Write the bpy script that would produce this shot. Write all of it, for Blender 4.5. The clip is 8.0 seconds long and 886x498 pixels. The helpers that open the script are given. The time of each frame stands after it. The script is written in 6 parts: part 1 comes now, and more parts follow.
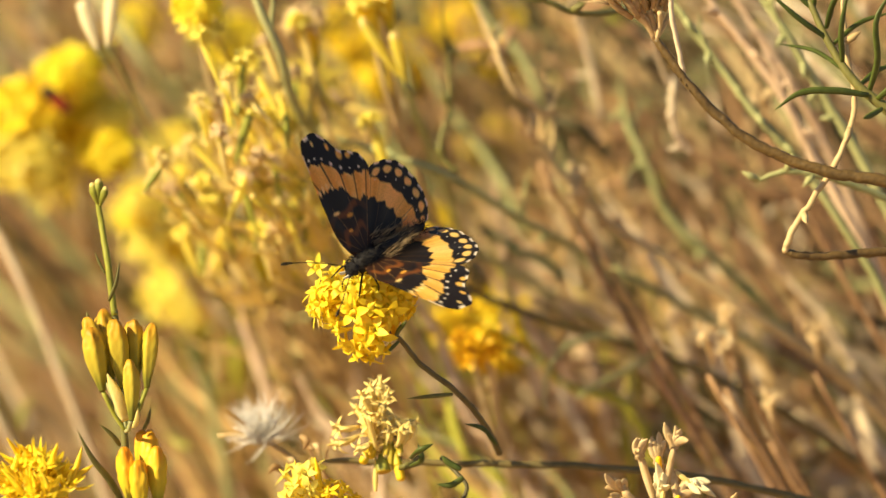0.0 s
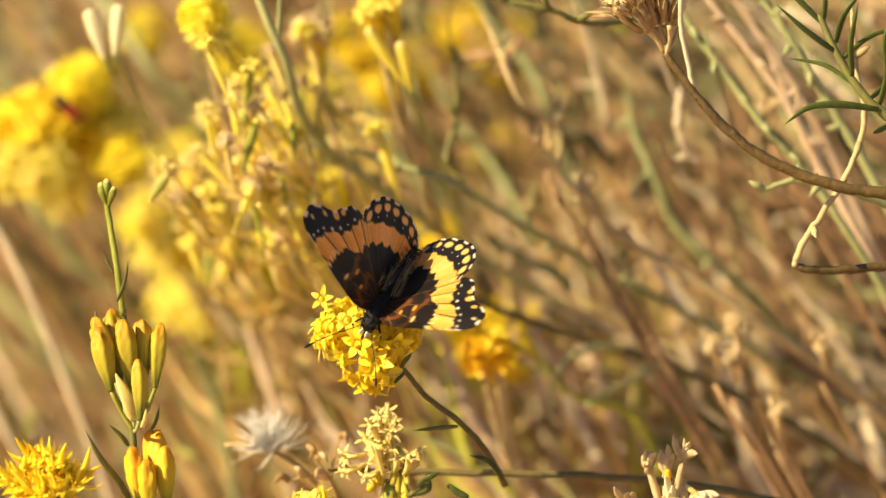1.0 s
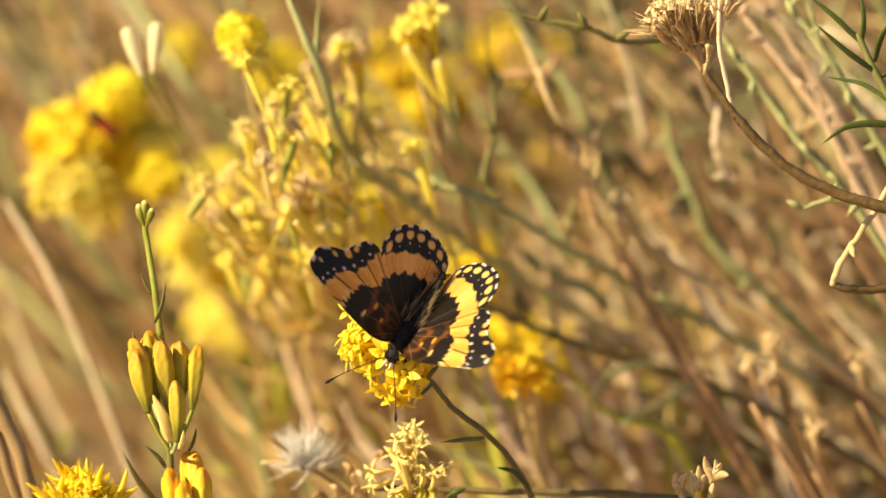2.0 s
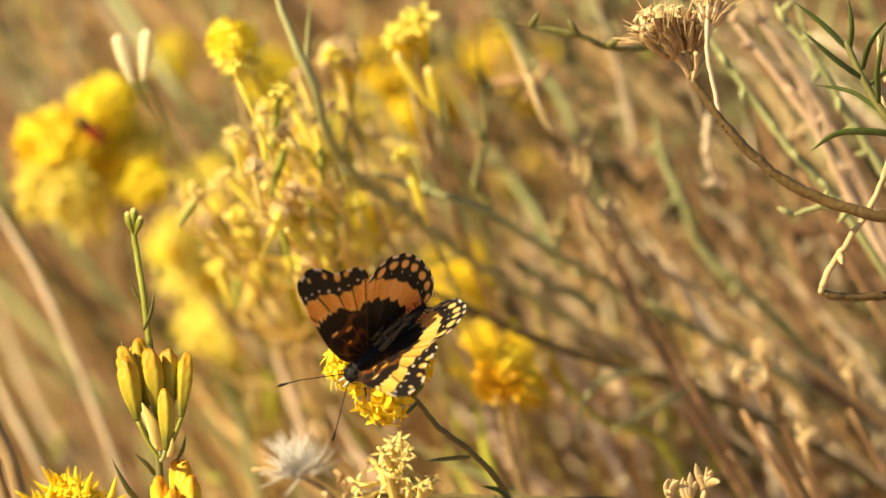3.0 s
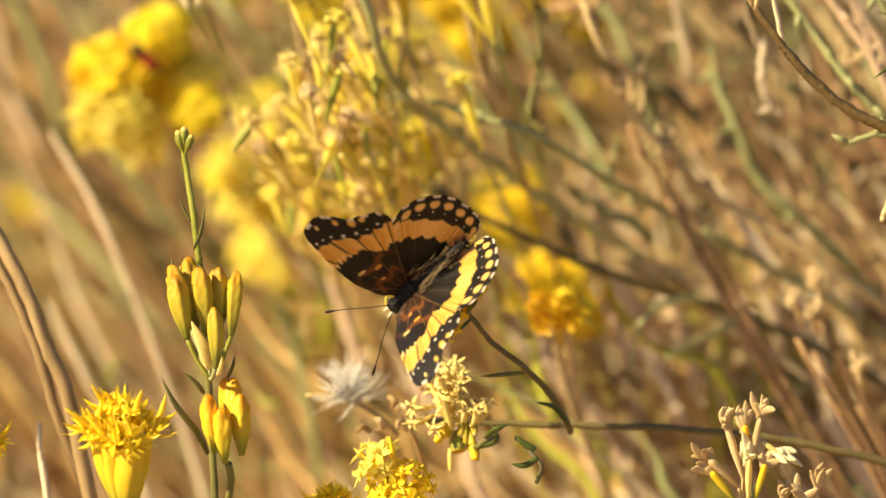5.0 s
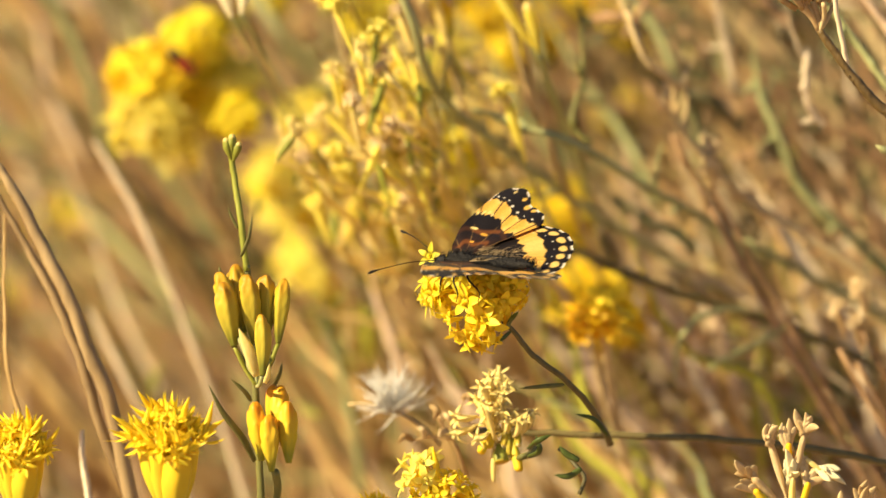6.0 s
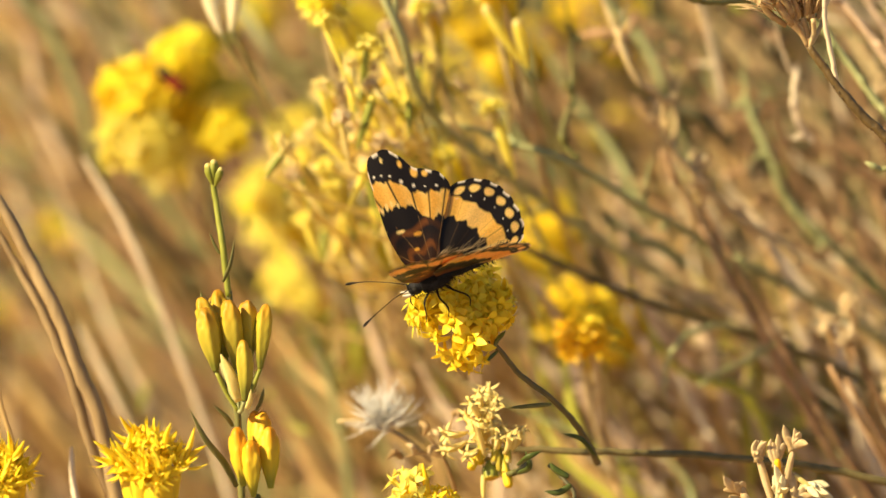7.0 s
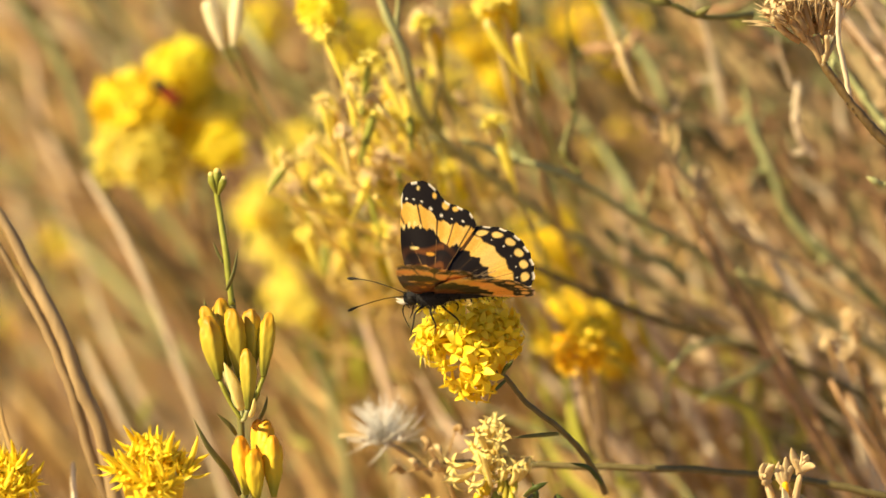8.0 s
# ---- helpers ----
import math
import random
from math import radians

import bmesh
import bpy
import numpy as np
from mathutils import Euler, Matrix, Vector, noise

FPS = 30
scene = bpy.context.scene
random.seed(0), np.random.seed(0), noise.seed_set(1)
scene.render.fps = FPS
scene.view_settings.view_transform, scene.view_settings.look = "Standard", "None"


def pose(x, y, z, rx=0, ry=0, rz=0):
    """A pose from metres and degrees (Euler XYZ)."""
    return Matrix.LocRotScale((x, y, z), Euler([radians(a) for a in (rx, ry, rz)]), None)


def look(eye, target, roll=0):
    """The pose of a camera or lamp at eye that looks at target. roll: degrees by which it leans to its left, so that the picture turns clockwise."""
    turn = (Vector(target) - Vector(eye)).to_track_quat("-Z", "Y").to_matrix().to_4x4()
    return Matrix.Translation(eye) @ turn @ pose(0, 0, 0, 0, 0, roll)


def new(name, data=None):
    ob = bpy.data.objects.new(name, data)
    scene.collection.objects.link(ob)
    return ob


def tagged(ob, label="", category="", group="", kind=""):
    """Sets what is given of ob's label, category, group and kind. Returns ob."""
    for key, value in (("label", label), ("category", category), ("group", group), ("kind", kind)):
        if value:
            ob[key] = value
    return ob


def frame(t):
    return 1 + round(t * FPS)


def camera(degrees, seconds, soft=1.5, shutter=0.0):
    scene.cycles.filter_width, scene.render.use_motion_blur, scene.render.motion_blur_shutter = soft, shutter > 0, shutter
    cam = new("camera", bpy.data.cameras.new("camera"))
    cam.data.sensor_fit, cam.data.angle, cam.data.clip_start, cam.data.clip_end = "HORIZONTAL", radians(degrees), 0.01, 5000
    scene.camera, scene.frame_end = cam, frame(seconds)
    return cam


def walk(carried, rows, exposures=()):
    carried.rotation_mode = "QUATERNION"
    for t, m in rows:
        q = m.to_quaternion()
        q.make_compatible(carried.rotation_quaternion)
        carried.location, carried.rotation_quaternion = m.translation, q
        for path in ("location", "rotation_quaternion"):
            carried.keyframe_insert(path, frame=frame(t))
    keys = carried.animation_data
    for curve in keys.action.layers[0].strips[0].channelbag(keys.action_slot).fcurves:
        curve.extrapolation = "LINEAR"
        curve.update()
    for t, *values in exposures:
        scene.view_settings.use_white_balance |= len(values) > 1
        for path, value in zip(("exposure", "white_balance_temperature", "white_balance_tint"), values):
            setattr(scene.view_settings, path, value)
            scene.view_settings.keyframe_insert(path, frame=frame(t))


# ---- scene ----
from mathutils import Quaternion

# ---- camera ----
# The stage is a leaning frame of millimetres: u to the right, w up, d away from the eye, with its
# origin in the middle of the sharp plane, 0.45 m over the ground.
LEAN = radians(18)
CENTRE = Vector((0, 0, 0.45))
AX_U = Vector((1, 0, 0))
AX_W = Vector((0, math.sin(LEAN), math.cos(LEAN)))
AX_D = Vector((0, math.cos(LEAN), -math.sin(LEAN)))
REACH = 693.0


def S(p):
    """The world place of a stage point in millimetres."""
    return CENTRE + (AX_U * p[0] + AX_W * p[1] + AX_D * p[2]) * 0.001


def V(p):
    """The world direction of a stage direction."""
    return (AX_U * p[0] + AX_W * p[1] + AX_D * p[2]).normalized()


cam = camera(11.0, 8.0, soft=1.5)
cam.data.dof.use_dof = True
cam.data.dof.focus_distance = 0.693
cam.data.dof.aperture_fstop = 13.5
cam.data.dof.aperture_blades = 0
EYE = S((0, 0, -REACH))
AIM = [(0, 7.49, -3.36), (0.5, 6.98, -0.51), (1, 6.51, -1.96), (1.5, 6.72, -1.02), (1.7, 4.47, 1.15), (2.8, -1.57, -0.68), (3, 2.30, 1.87), (3.5, -0.00, 0.00), (4, -2.43, -6.94), (4.5, -4.38, -10.94), (4.7, -4.43, -10.47), (5.8, -12.21, -7.02), (6, -12.34, -7.83), (6.5, -11.83, -5.57), (7, -10.77, -5.32), (7.5, -13.23, -3.91), (8, -11.02, -3.06)]
walk(cam, [(t, look(EYE, S((u, w, 0)))) for t, u, w in AIM])

# ---- light ----
world = bpy.data.worlds.new("sky")
scene.world = world
world.use_nodes = True
sky = world.node_tree.nodes.new("ShaderNodeTexSky")
sky.sky_type = 'NISHITA'
sky.sun_disc = False
SUN = V((-0.75, 0.50, -0.43))
sky.sun_elevation = math.asin(SUN.z)
sky.sun_rotation = math.atan2(SUN.x, SUN.y)
back = world.node_tree.nodes["Background"]
back.inputs["Strength"].default_value = 0.05
world.node_tree.links.new(sky.outputs[0], back.inputs[0])
sun_data = bpy.data.lights.new("sun", 'SUN')
sun_data.energy, sun_data.angle, sun_data.color = 5.0, radians(0.5), (1.0, 0.808, 0.455)
sun_lamp = new("sun", sun_data)
sun_lamp.matrix_world = look(SUN * 10, (0, 0, 0))
scene.view_settings.exposure = 1.0


# ---- materials ----
def nodes_of(name):
    m = bpy.data.materials.new(name)
    m.use_nodes = True
    nt = m.node_tree
    return m, nt, nt.nodes["Principled BSDF"], nt.nodes["Material Output"]


def surface(name, dark, light, rough=0.6, scale=900.0, bump=0.25, thin=0.0, glow=None, stretch=(1, 1, 1), vary=0.25, coat=0.0, spec=0.4):
    """A plant or soil surface: two colours mixed by coarse and fine noise, a little different on every piece; thin lets light through."""
    m, nt, b, out = nodes_of(name)
    N, L = nt.nodes, nt.links
    tc = N.new("ShaderNodeTexCoord")
    mp = N.new("ShaderNodeMapping")
    mp.inputs["Scale"].default_value = stretch
    L.new(tc.outputs["Object"], mp.inputs[0])
    n1 = N.new("ShaderNodeTexNoise")
    n1.inputs["Scale"].default_value, n1.inputs["Detail"].default_value = scale, 5
    n2 = N.new("ShaderNodeTexNoise")
    n2.inputs["Scale"].default_value, n2.inputs["Detail"].default_value = scale * 0.17, 3
    L.new(mp.outputs[0], n1.inputs[0]), L.new(mp.outputs[0], n2.inputs[0])
    add = N.new("ShaderNodeMath")
    add.operation = 'ADD'
    L.new(n1.outputs[0], add.inputs[0]), L.new(n2.outputs[0], add.inputs[1])
    geo = N.new("ShaderNodeNewGeometry")
    inf = N.new("ShaderNodeObjectInfo")
    rnd = N.new("ShaderNodeMath")
    rnd.operation = 'ADD'
    L.new(geo.outputs["Random Per Island"], rnd.inputs[0]), L.new(inf.outputs["Random"], rnd.inputs[1])
    sc = N.new("ShaderNodeMath")
    sc.operation, sc.inputs[1].default_value, sc.inputs[2].default_value = 'MULTIPLY_ADD', vary, -vary - 0.5
    L.new(rnd.outputs[0], sc.inputs[0])
    tot = N.new("ShaderNodeMath")
    tot.operation = 'ADD'
    tot.use_clamp = True
    L.new(add.outputs[0], tot.inputs[0]), L.new(sc.outputs[0], tot.inputs[1])
    mix = N.new("ShaderNodeMix")
    mix.data_type = 'RGBA'
    mix.inputs[6].default_value, mix.inputs[7].default_value = (*dark, 1), (*light, 1)
    L.new(tot.outputs[0], mix.inputs[0])
    L.new(mix.outputs[2], b.inputs["Base Color"])
    b.inputs["Roughness"].default_value = rough
    b.inputs["Coat Weight"].default_value = coat
    b.inputs["Specular IOR Level"].default_value = spec
    bp = N.new("ShaderNodeBump")
    bp.inputs["Strength"].default_value, bp.inputs["Distance"].default_value = bump, 0.0003
    L.new(n1.outputs[0], bp.inputs["Height"]), L.new(bp.outputs[0], b.inputs["Normal"])
    if thin:
        tr = N.new("ShaderNodeBsdfTranslucent")
        L.new(mix.outputs[2], tr.inputs[0])
        ms = N.new("ShaderNodeMixShader")
        ms.inputs[0].default_value = thin
        L.new(b.outputs[0], ms.inputs[1]), L.new(tr.outputs[0], ms.inputs[2]), L.new(ms.outputs[0], out.inputs[0])
    return m


LONG = (1, 1, 0.25)
M_PETAL = surface("petal_yellow", (0.88, 0.68, 0.012), (0.95, 0.86, 0.09), 0.5, 1500, 0.15, thin=0.55)
M_PETAL_BG = surface("petal_deep_yellow", (0.87, 0.67, 0.015), (0.94, 0.84, 0.06), 0.55, 1500, 0.1, thin=0.45)
M_GOLD = surface("petal_golden", (0.87, 0.58, 0.008), (0.95, 0.78, 0.04), 0.5, 1500, 0.15, thin=0.3)
M_PETAL_OR = surface("petal_orange", (0.92, 0.51, 0.008), (0.95, 0.67, 0.02), 0.5, 1500, 0.15, thin=0.3)
M_LEMON = surface("petal_lemon", (0.82, 0.68, 0.06), (0.92, 0.84, 0.22), 0.55, 1500, 0.1, thin=0.45)
M_PALE = surface("petal_pale", (0.78, 0.59, 0.13), (0.90, 0.78, 0.36), 0.6, 1500, 0.2, thin=0.3)
M_DRYFL = surface("petal_dry", (0.50, 0.33, 0.14), (0.80, 0.64, 0.38), 0.75, 1500, 0.3, thin=0.25)


def bud_material(name, stops, length):
    """Bud bracts: green at the foot, gold above, orange-brown at the tip, streaked along and a little different on every bud."""
    m, nt, b, out = nodes_of(name)
    N, L = nt.nodes, nt.links
    tc = N.new("ShaderNodeTexCoord")
    sep = N.new("ShaderNodeSeparateXYZ")
    L.new(tc.outputs["Object"], sep.inputs[0])
    mp = N.new("ShaderNodeMapping")
    mp.inputs["Scale"].default_value = (1, 1, 0.09)
    L.new(tc.outputs["Object"], mp.inputs[0])
    ns = N.new("ShaderNodeTexNoise")
    ns.inputs["Scale"].default_value, ns.inputs["Detail"].default_value = 1100, 4
    L.new(mp.outputs[0], ns.inputs[0])
    inf = N.new("ShaderNodeObjectInfo")
    z = N.new("ShaderNodeMath")
    z.operation, z.inputs[1].default_value, z.inputs[2].default_value = 'MULTIPLY_ADD', 1000.0 / length, -0.37
    L.new(sep.outputs[2], z.inputs[0])
    z2 = N.new("ShaderNodeMath")
    z2.operation, z2.inputs[1].default_value = 'MULTIPLY_ADD', 0.42
    L.new(ns.outputs[0], z2.inputs[0]), L.new(z.outputs[0], z2.inputs[2])
    z3 = N.new("ShaderNodeMath")
    z3.operation, z3.inputs[1].default_value = 'MULTIPLY_ADD', 0.12
    L.new(inf.outputs["Random"], z3.inputs[0]), L.new(z2.outputs[0], z3.inputs[2])
    ramp = N.new("ShaderNodeValToRGB")
    el = ramp.color_ramp.elements
    while len(el) < len(stops):
        el.new(0.5)
    for e, (p, c) in zip(el, stops):
        e.position, e.color = p, (*c, 1)
    L.new(z3.outputs[0], ramp.inputs[0])
    L.new(ramp.outputs[0], b.inputs["Base Color"])
    b.inputs["Roughness"].default_value, b.inputs["Specular IOR Level"].default_value = 0.5, 0.3
    bp = N.new("ShaderNodeBump")
    bp.inputs["Strength"].default_value, bp.inputs["Distance"].default_value = 0.35, 0.0003
    L.new(ns.outputs[0], bp.inputs["Height"]), L.new(bp.outputs[0], b.inputs["Normal"])
    tr = N.new("ShaderNodeBsdfTranslucent")
    L.new(ramp.outputs[0], tr.inputs[0])
    ms = N.new("ShaderNodeMixShader")
    ms.inputs[0].default_value = 0.12
    L.new(b.outputs[0], ms.inputs[1]), L.new(tr.outputs[0], ms.inputs[2]), L.new(ms.outputs[0], out.inputs[0])
    return m


M_BUD = bud_material("bud_green_gold", ((0.0, (0.18, 0.18, 0.025)), (0.26, (0.44, 0.37, 0.04)), (0.6, (0.56, 0.42, 0.035)), (0.82, (0.58, 0.31, 0.016)), (1.0, (0.40, 0.15, 0.007))), 8.6)
M_INVOL = bud_material("involucre_gold", ((0.0, (0.34, 0.34, 0.03)), (0.3, (0.66, 0.50, 0.03)), (0.75, (0.80, 0.54, 0.02)), (1.0, (0.84, 0.52, 0.01))), 8.0)
M_BUDLOW = bud_material("bud_gold_orange", ((0.0, (0.30, 0.30, 0.03)), (0.3, (0.62, 0.48, 0.03)), (0.62, (0.78, 0.50, 0.025)), (0.8, (0.82, 0.38, 0.012)), (1.0, (0.72, 0.24, 0.008))), 8.6)
M_BRACT = surface("bract_green", (0.17, 0.19, 0.02), (0.42, 0.42, 0.06), 0.5, 1200, 0.25, thin=0.15, stretch=LONG)
M_STEM = surface("stem_green", (0.08, 0.078, 0.018), (0.22, 0.205, 0.055), 0.55, 1400, 0.35, stretch=LONG)
M_STEMGREY = surface("stem_grey_green", (0.20, 0.215, 0.085), (0.45, 0.45, 0.21), 0.65, 700, 0.4, stretch=LONG)
M_STEMDARK = surface("stem_dark_olive", (0.045, 0.038, 0.014), (0.125, 0.105, 0.04), 0.6, 900, 0.4, stretch=LONG)
M_LIME = surface("bud_lime_yellow", (0.40, 0.40, 0.04), (0.62, 0.58, 0.10), 0.55, 900, 0.2, thin=0.3)
M_OLIVE = surface("stem_olive_brown", (0.075, 0.058, 0.018), (0.21, 0.165, 0.06), 0.6, 900, 0.5, stretch=LONG)
M_ROSE = surface("stem_rosy_tan", (0.36, 0.23, 0.13), (0.72, 0.55, 0.40), 0.7, 600, 0.4, stretch=LONG, vary=0.4)
M_CREAM = surface("petal_cream", (0.76, 0.64, 0.34), (0.92, 0.86, 0.62), 0.6, 1500, 0.2, thin=0.25)
M_LEAF = surface("leaf_green", (0.04, 0.06, 0.009), (0.12, 0.155, 0.028), 0.4, 1200, 0.2, thin=0.15)
M_DRY = surface("stem_dry_tan", (0.32, 0.22, 0.095), (0.64, 0.49, 0.26), 0.7, 700, 0.4, stretch=LONG, vary=0.4)
M_DRYRED = surface("stem_dry_red_brown", (0.12, 0.06, 0.026), (0.46, 0.275, 0.14), 0.7, 700, 0.4, stretch=LONG, vary=0.4)
M_BARK = surface("bark_olive_brown", (0.03, 0.019, 0.007), (0.17, 0.105, 0.032), 0.5, 1300, 0.7)
M_BLEACH = surface("stem_bleached", (0.52, 0.40, 0.26), (0.80, 0.68, 0.50), 0.75, 700, 0.4, stretch=LONG, vary=0.4)
M_HUSK = surface("dry_husk_brown", (0.42, 0.26, 0.10), (0.80, 0.60, 0.32), 0.75, 900, 0.5, thin=0.5, vary=0.4)
M_STRAW = surface("stem_brown_straw", (0.085, 0.046, 0.018), (0.52, 0.37, 0.19), 0.6, 420, 0.5, stretch=(1, 1, 0.1), vary=0.3)
M_GRASS = surface("dry_grass", (0.40, 0.25, 0.085), (0.74, 0.51, 0.22), 0.6, 500, 0.3, thin=0.2, stretch=LONG, vary=0.4)
M_SOIL = surface("sandy_soil", (0.22, 0.13, 0.065), (0.42, 0.28, 0.15), 0.95, 60, 0.6)
M_MINT = surface("stem_pale_green", (0.16, 0.18, 0.06), (0.36, 0.37, 0.17), 0.65, 700, 0.3, stretch=LONG, vary=0.4)
M_FLUFF = surface("white_fluff", (0.84, 0.82, 0.78), (0.93, 0.92, 0.90), 0.8, 900, 0.0, thin=0.4)
M_RED = surface("red_wing_case", (0.13, 0.012, 0.005), (0.25, 0.03, 0.008), 0.35, 900, 0.1)
M_BLACK = surface("black_chitin", (0.008, 0.007, 0.006), (0.025, 0.02, 0.016), 0.55, 2500, 0.4, spec=0.15)
M_FUR = surface("dark_body_fur", (0.006, 0.006, 0.007), (0.040, 0.037, 0.038), 0.7, 3500, 0.8, spec=0.1)
M_HAIR = surface("pale_wing_hair", (0.16, 0.10, 0.05), (0.50, 0.37, 0.20), 0.6, 3000, 0.0, thin=0.3)
M_WHITE = surface("white_scales", (0.55, 0.48, 0.36), (0.85, 0.80, 0.70), 0.7, 3000, 0.2)


def wing_material():
    """Scales carry the pigment of the wing's own colour layer, with fine scale grain; thin, so that light comes through."""
    m, nt, b, out = nodes_of("wing_scales")
    N, L = nt.nodes, nt.links
    at = N.new("ShaderNodeAttribute")
    at.attribute_name = "pigment"
    tc = N.new("ShaderNodeTexCoord")
    ns = N.new("ShaderNodeTexNoise")
    ns.inputs["Scale"].default_value, ns.inputs["Detail"].default_value = 4500, 4
    L.new(tc.outputs["Object"], ns.inputs[0])
    hsv = N.new("ShaderNodeHueSaturation")
    mr = N.new("ShaderNodeMapRange")
    mr.inputs["To Min"].default_value, mr.inputs["To Max"].default_value = 0.62, 1.38
    L.new(ns.outputs[0], mr.inputs[0]), L.new(mr.outputs[0], hsv.inputs["Value"])
    L.new(at.outputs["Color"], hsv.inputs["Color"])
    L.new(hsv.outputs[0], b.inputs["Base Color"])
    b.inputs["Roughness"].default_value = 0.46
    b.inputs["Specular IOR Level"].default_value = 0.4
    b.inputs["Sheen Weight"].default_value, b.inputs["Sheen Roughness"].default_value = 0.04, 0.5
    b.inputs["Sheen Tint"].default_value = (1.0, 0.86, 0.62, 1)
    bp = N.new("ShaderNodeBump")
    bp.inputs["Strength"].default_value, bp.inputs["Distance"].default_value = 0.3, 0.0001
    L.new(ns.outputs[0], bp.inputs["Height"]), L.new(bp.outputs[0], b.inputs["Normal"])
    tr = N.new("ShaderNodeBsdfTranslucent")
    warm = N.new("ShaderNodeMix")
    warm.data_type, warm.blend_type = 'RGBA', 'MULTIPLY'
    warm.inputs[0].default_value, warm.inputs[7].default_value = 1.0, (0.90, 0.48, 0.18, 1)
    L.new(hsv.outputs[0], warm.inputs[6]), L.new(warm.outputs[2], tr.inputs[0])
    ms = N.new("ShaderNodeMixShader")
    ms.inputs[0].default_value = 0.33
    L.new(b.outputs[0], ms.inputs[1]), L.new(tr.outputs[0], ms.inputs[2]), L.new(ms.outputs[0], out.inputs[0])
    return m


M_WING = wing_material()


# ---- building helpers ----
def thing(name, base, label, category, group="", kind=""):
    ob = new(name)
    ob.location = base
    ob.empty_display_size = 0.005
    bpy.context.view_layer.update()
    return tagged(ob, label, category, group, kind)


def part(name, mesh, material, parent, label="", at=None):
    """Links a mesh (a bmesh in world places, or finished mesh data with its pose at) as one part of parent."""
    if isinstance(mesh, bmesh.types.BMesh):
        top = parent
        shift = Vector((0, 0, 0))
        while top:
            shift += top.location
            top = top.parent
        bmesh.ops.translate(mesh, verts=mesh.verts, vec=-shift)
        data = bpy.data.meshes.new(name)
        mesh.to_mesh(data)
        mesh.free()
        for p in data.polygons:
            p.use_smooth = True
    else:
        data = mesh
    if material and not data.materials:
        for mm in (material if isinstance(material, (list, tuple)) else (material,)):
            data.materials.append(mm)
    ob = new(name, data)
    ob.parent = parent
    if at is not None:
        ob.matrix_local = at
    if label:
        ob["label"] = label
    return ob


def spline(pts, n):
    """n points on a smooth line through pts, with tangents held short where a near point meets a far one."""
    P = [Vector(p) for p in pts]
    if len(P) == 2:
        return [P[0].lerp(P[1], i / (n - 1)) for i in range(n)]
    L = [max((b - a).length, 1e-6) for a, b in zip(P, P[1:])]
    T = []
    for i in range(len(P)):
        if i == 0:
            T.append((P[1] - P[0]) / L[0])
        elif i == len(P) - 1:
            T.append((P[-1] - P[-2]) / L[-1])
        else:
            T.append(((P[i] - P[i - 1]) / L[i - 1] * L[i] + (P[i + 1] - P[i]) / L[i] * L[i - 1]) / (L[i] + L[i - 1]))
    k = len(P) - 1
    out = []
    for i in range(n):
        x = i / (n - 1) * k
        j = min(int(x), k - 1)
        f = x - j
        a, b, ta, tb = P[j], P[j + 1], T[j] * L[j], T[j + 1] * L[j]
        out.append((2 * f ** 3 - 3 * f * f + 1) * a + (f ** 3 - 2 * f * f + f) * ta + (3 * f * f - 2 * f ** 3) * b + (f ** 3 - f * f) * tb)
    return out


def tube(bm, line, radii, seg=8, flat=1.0, rough=0.0, rng=random):
    """A closed tube along world points; radii in metres, one or many; flat squeezes it into a blade."""
    n = len(line)
    rad = [radii] * n if isinstance(radii, float) else list(np.interp(np.linspace(0, 1, n), np.linspace(0, 1, len(radii)), radii))
    up = Vector((0.3, -0.9, 0.25))
    rings = []
    for i in range(n):
        t = (line[min(i + 1, n - 1)] - line[max(i - 1, 0)]).normalized()
        side = t.cross(up)
        side = side.normalized() if side.length > 1e-4 else Vector((1, 0, 0))
        up2 = side.cross(t).normalized()
        ring = []
        for j in range(seg):
            a = 2 * math.pi * j / seg
            r = rad[i] * (1 + rough * rng.uniform(-1, 1))
            ring.append(bm.verts.new(line[i] + side * (math.cos(a) * r) + up2 * (math.sin(a) * r * flat)))
        rings.append(ring)
    for a, b in zip(rings, rings[1:]):
        for j in range(seg):
            bm.faces.new((a[j], a[(j + 1) % seg], b[(j + 1) % seg], b[j]))
    bm.faces.new(rings[0][::-1])
    bm.faces.new(rings[-1])
    return bm


def stem_mesh(pts, radii, n=24, seg=8, wob=0.0, rough=0.05, flat=1.0, seed=0):
    """A stem through stage points (mm), with radii in mm."""
    rng = random.Random(seed)
    line = [S(p) for p in spline(pts, n)]
    if wob:
        for i in range(1, n - 1):
            line[i] += Vector((rng.uniform(-1, 1), rng.uniform(-1, 1), rng.uniform(-1, 1))) * wob * 0.001
    rad = radii * 0.001 if isinstance(radii, (int, float)) else [r * 0.001 for r in radii]
    return tube(bmesh.new(), line, rad, seg, flat, rough, rng)


def aim_pose(place, way, spin=0.0, size=1.0):
    """A pose at place whose z axis follows way."""
    q = Vector(way).to_track_quat('Z', 'Y')
    return Matrix.Translation(place) @ q.to_matrix().to_4x4() @ Matrix.Rotation(spin, 4, 'Z') @ Matrix.Scale(size, 4)


def finish(bm, name, smooth=True):
    data = bpy.data.meshes.new(name)
    bm.to_mesh(data)
    bm.free()
    for p in data.polygons:
        p.use_smooth = smooth
    return data


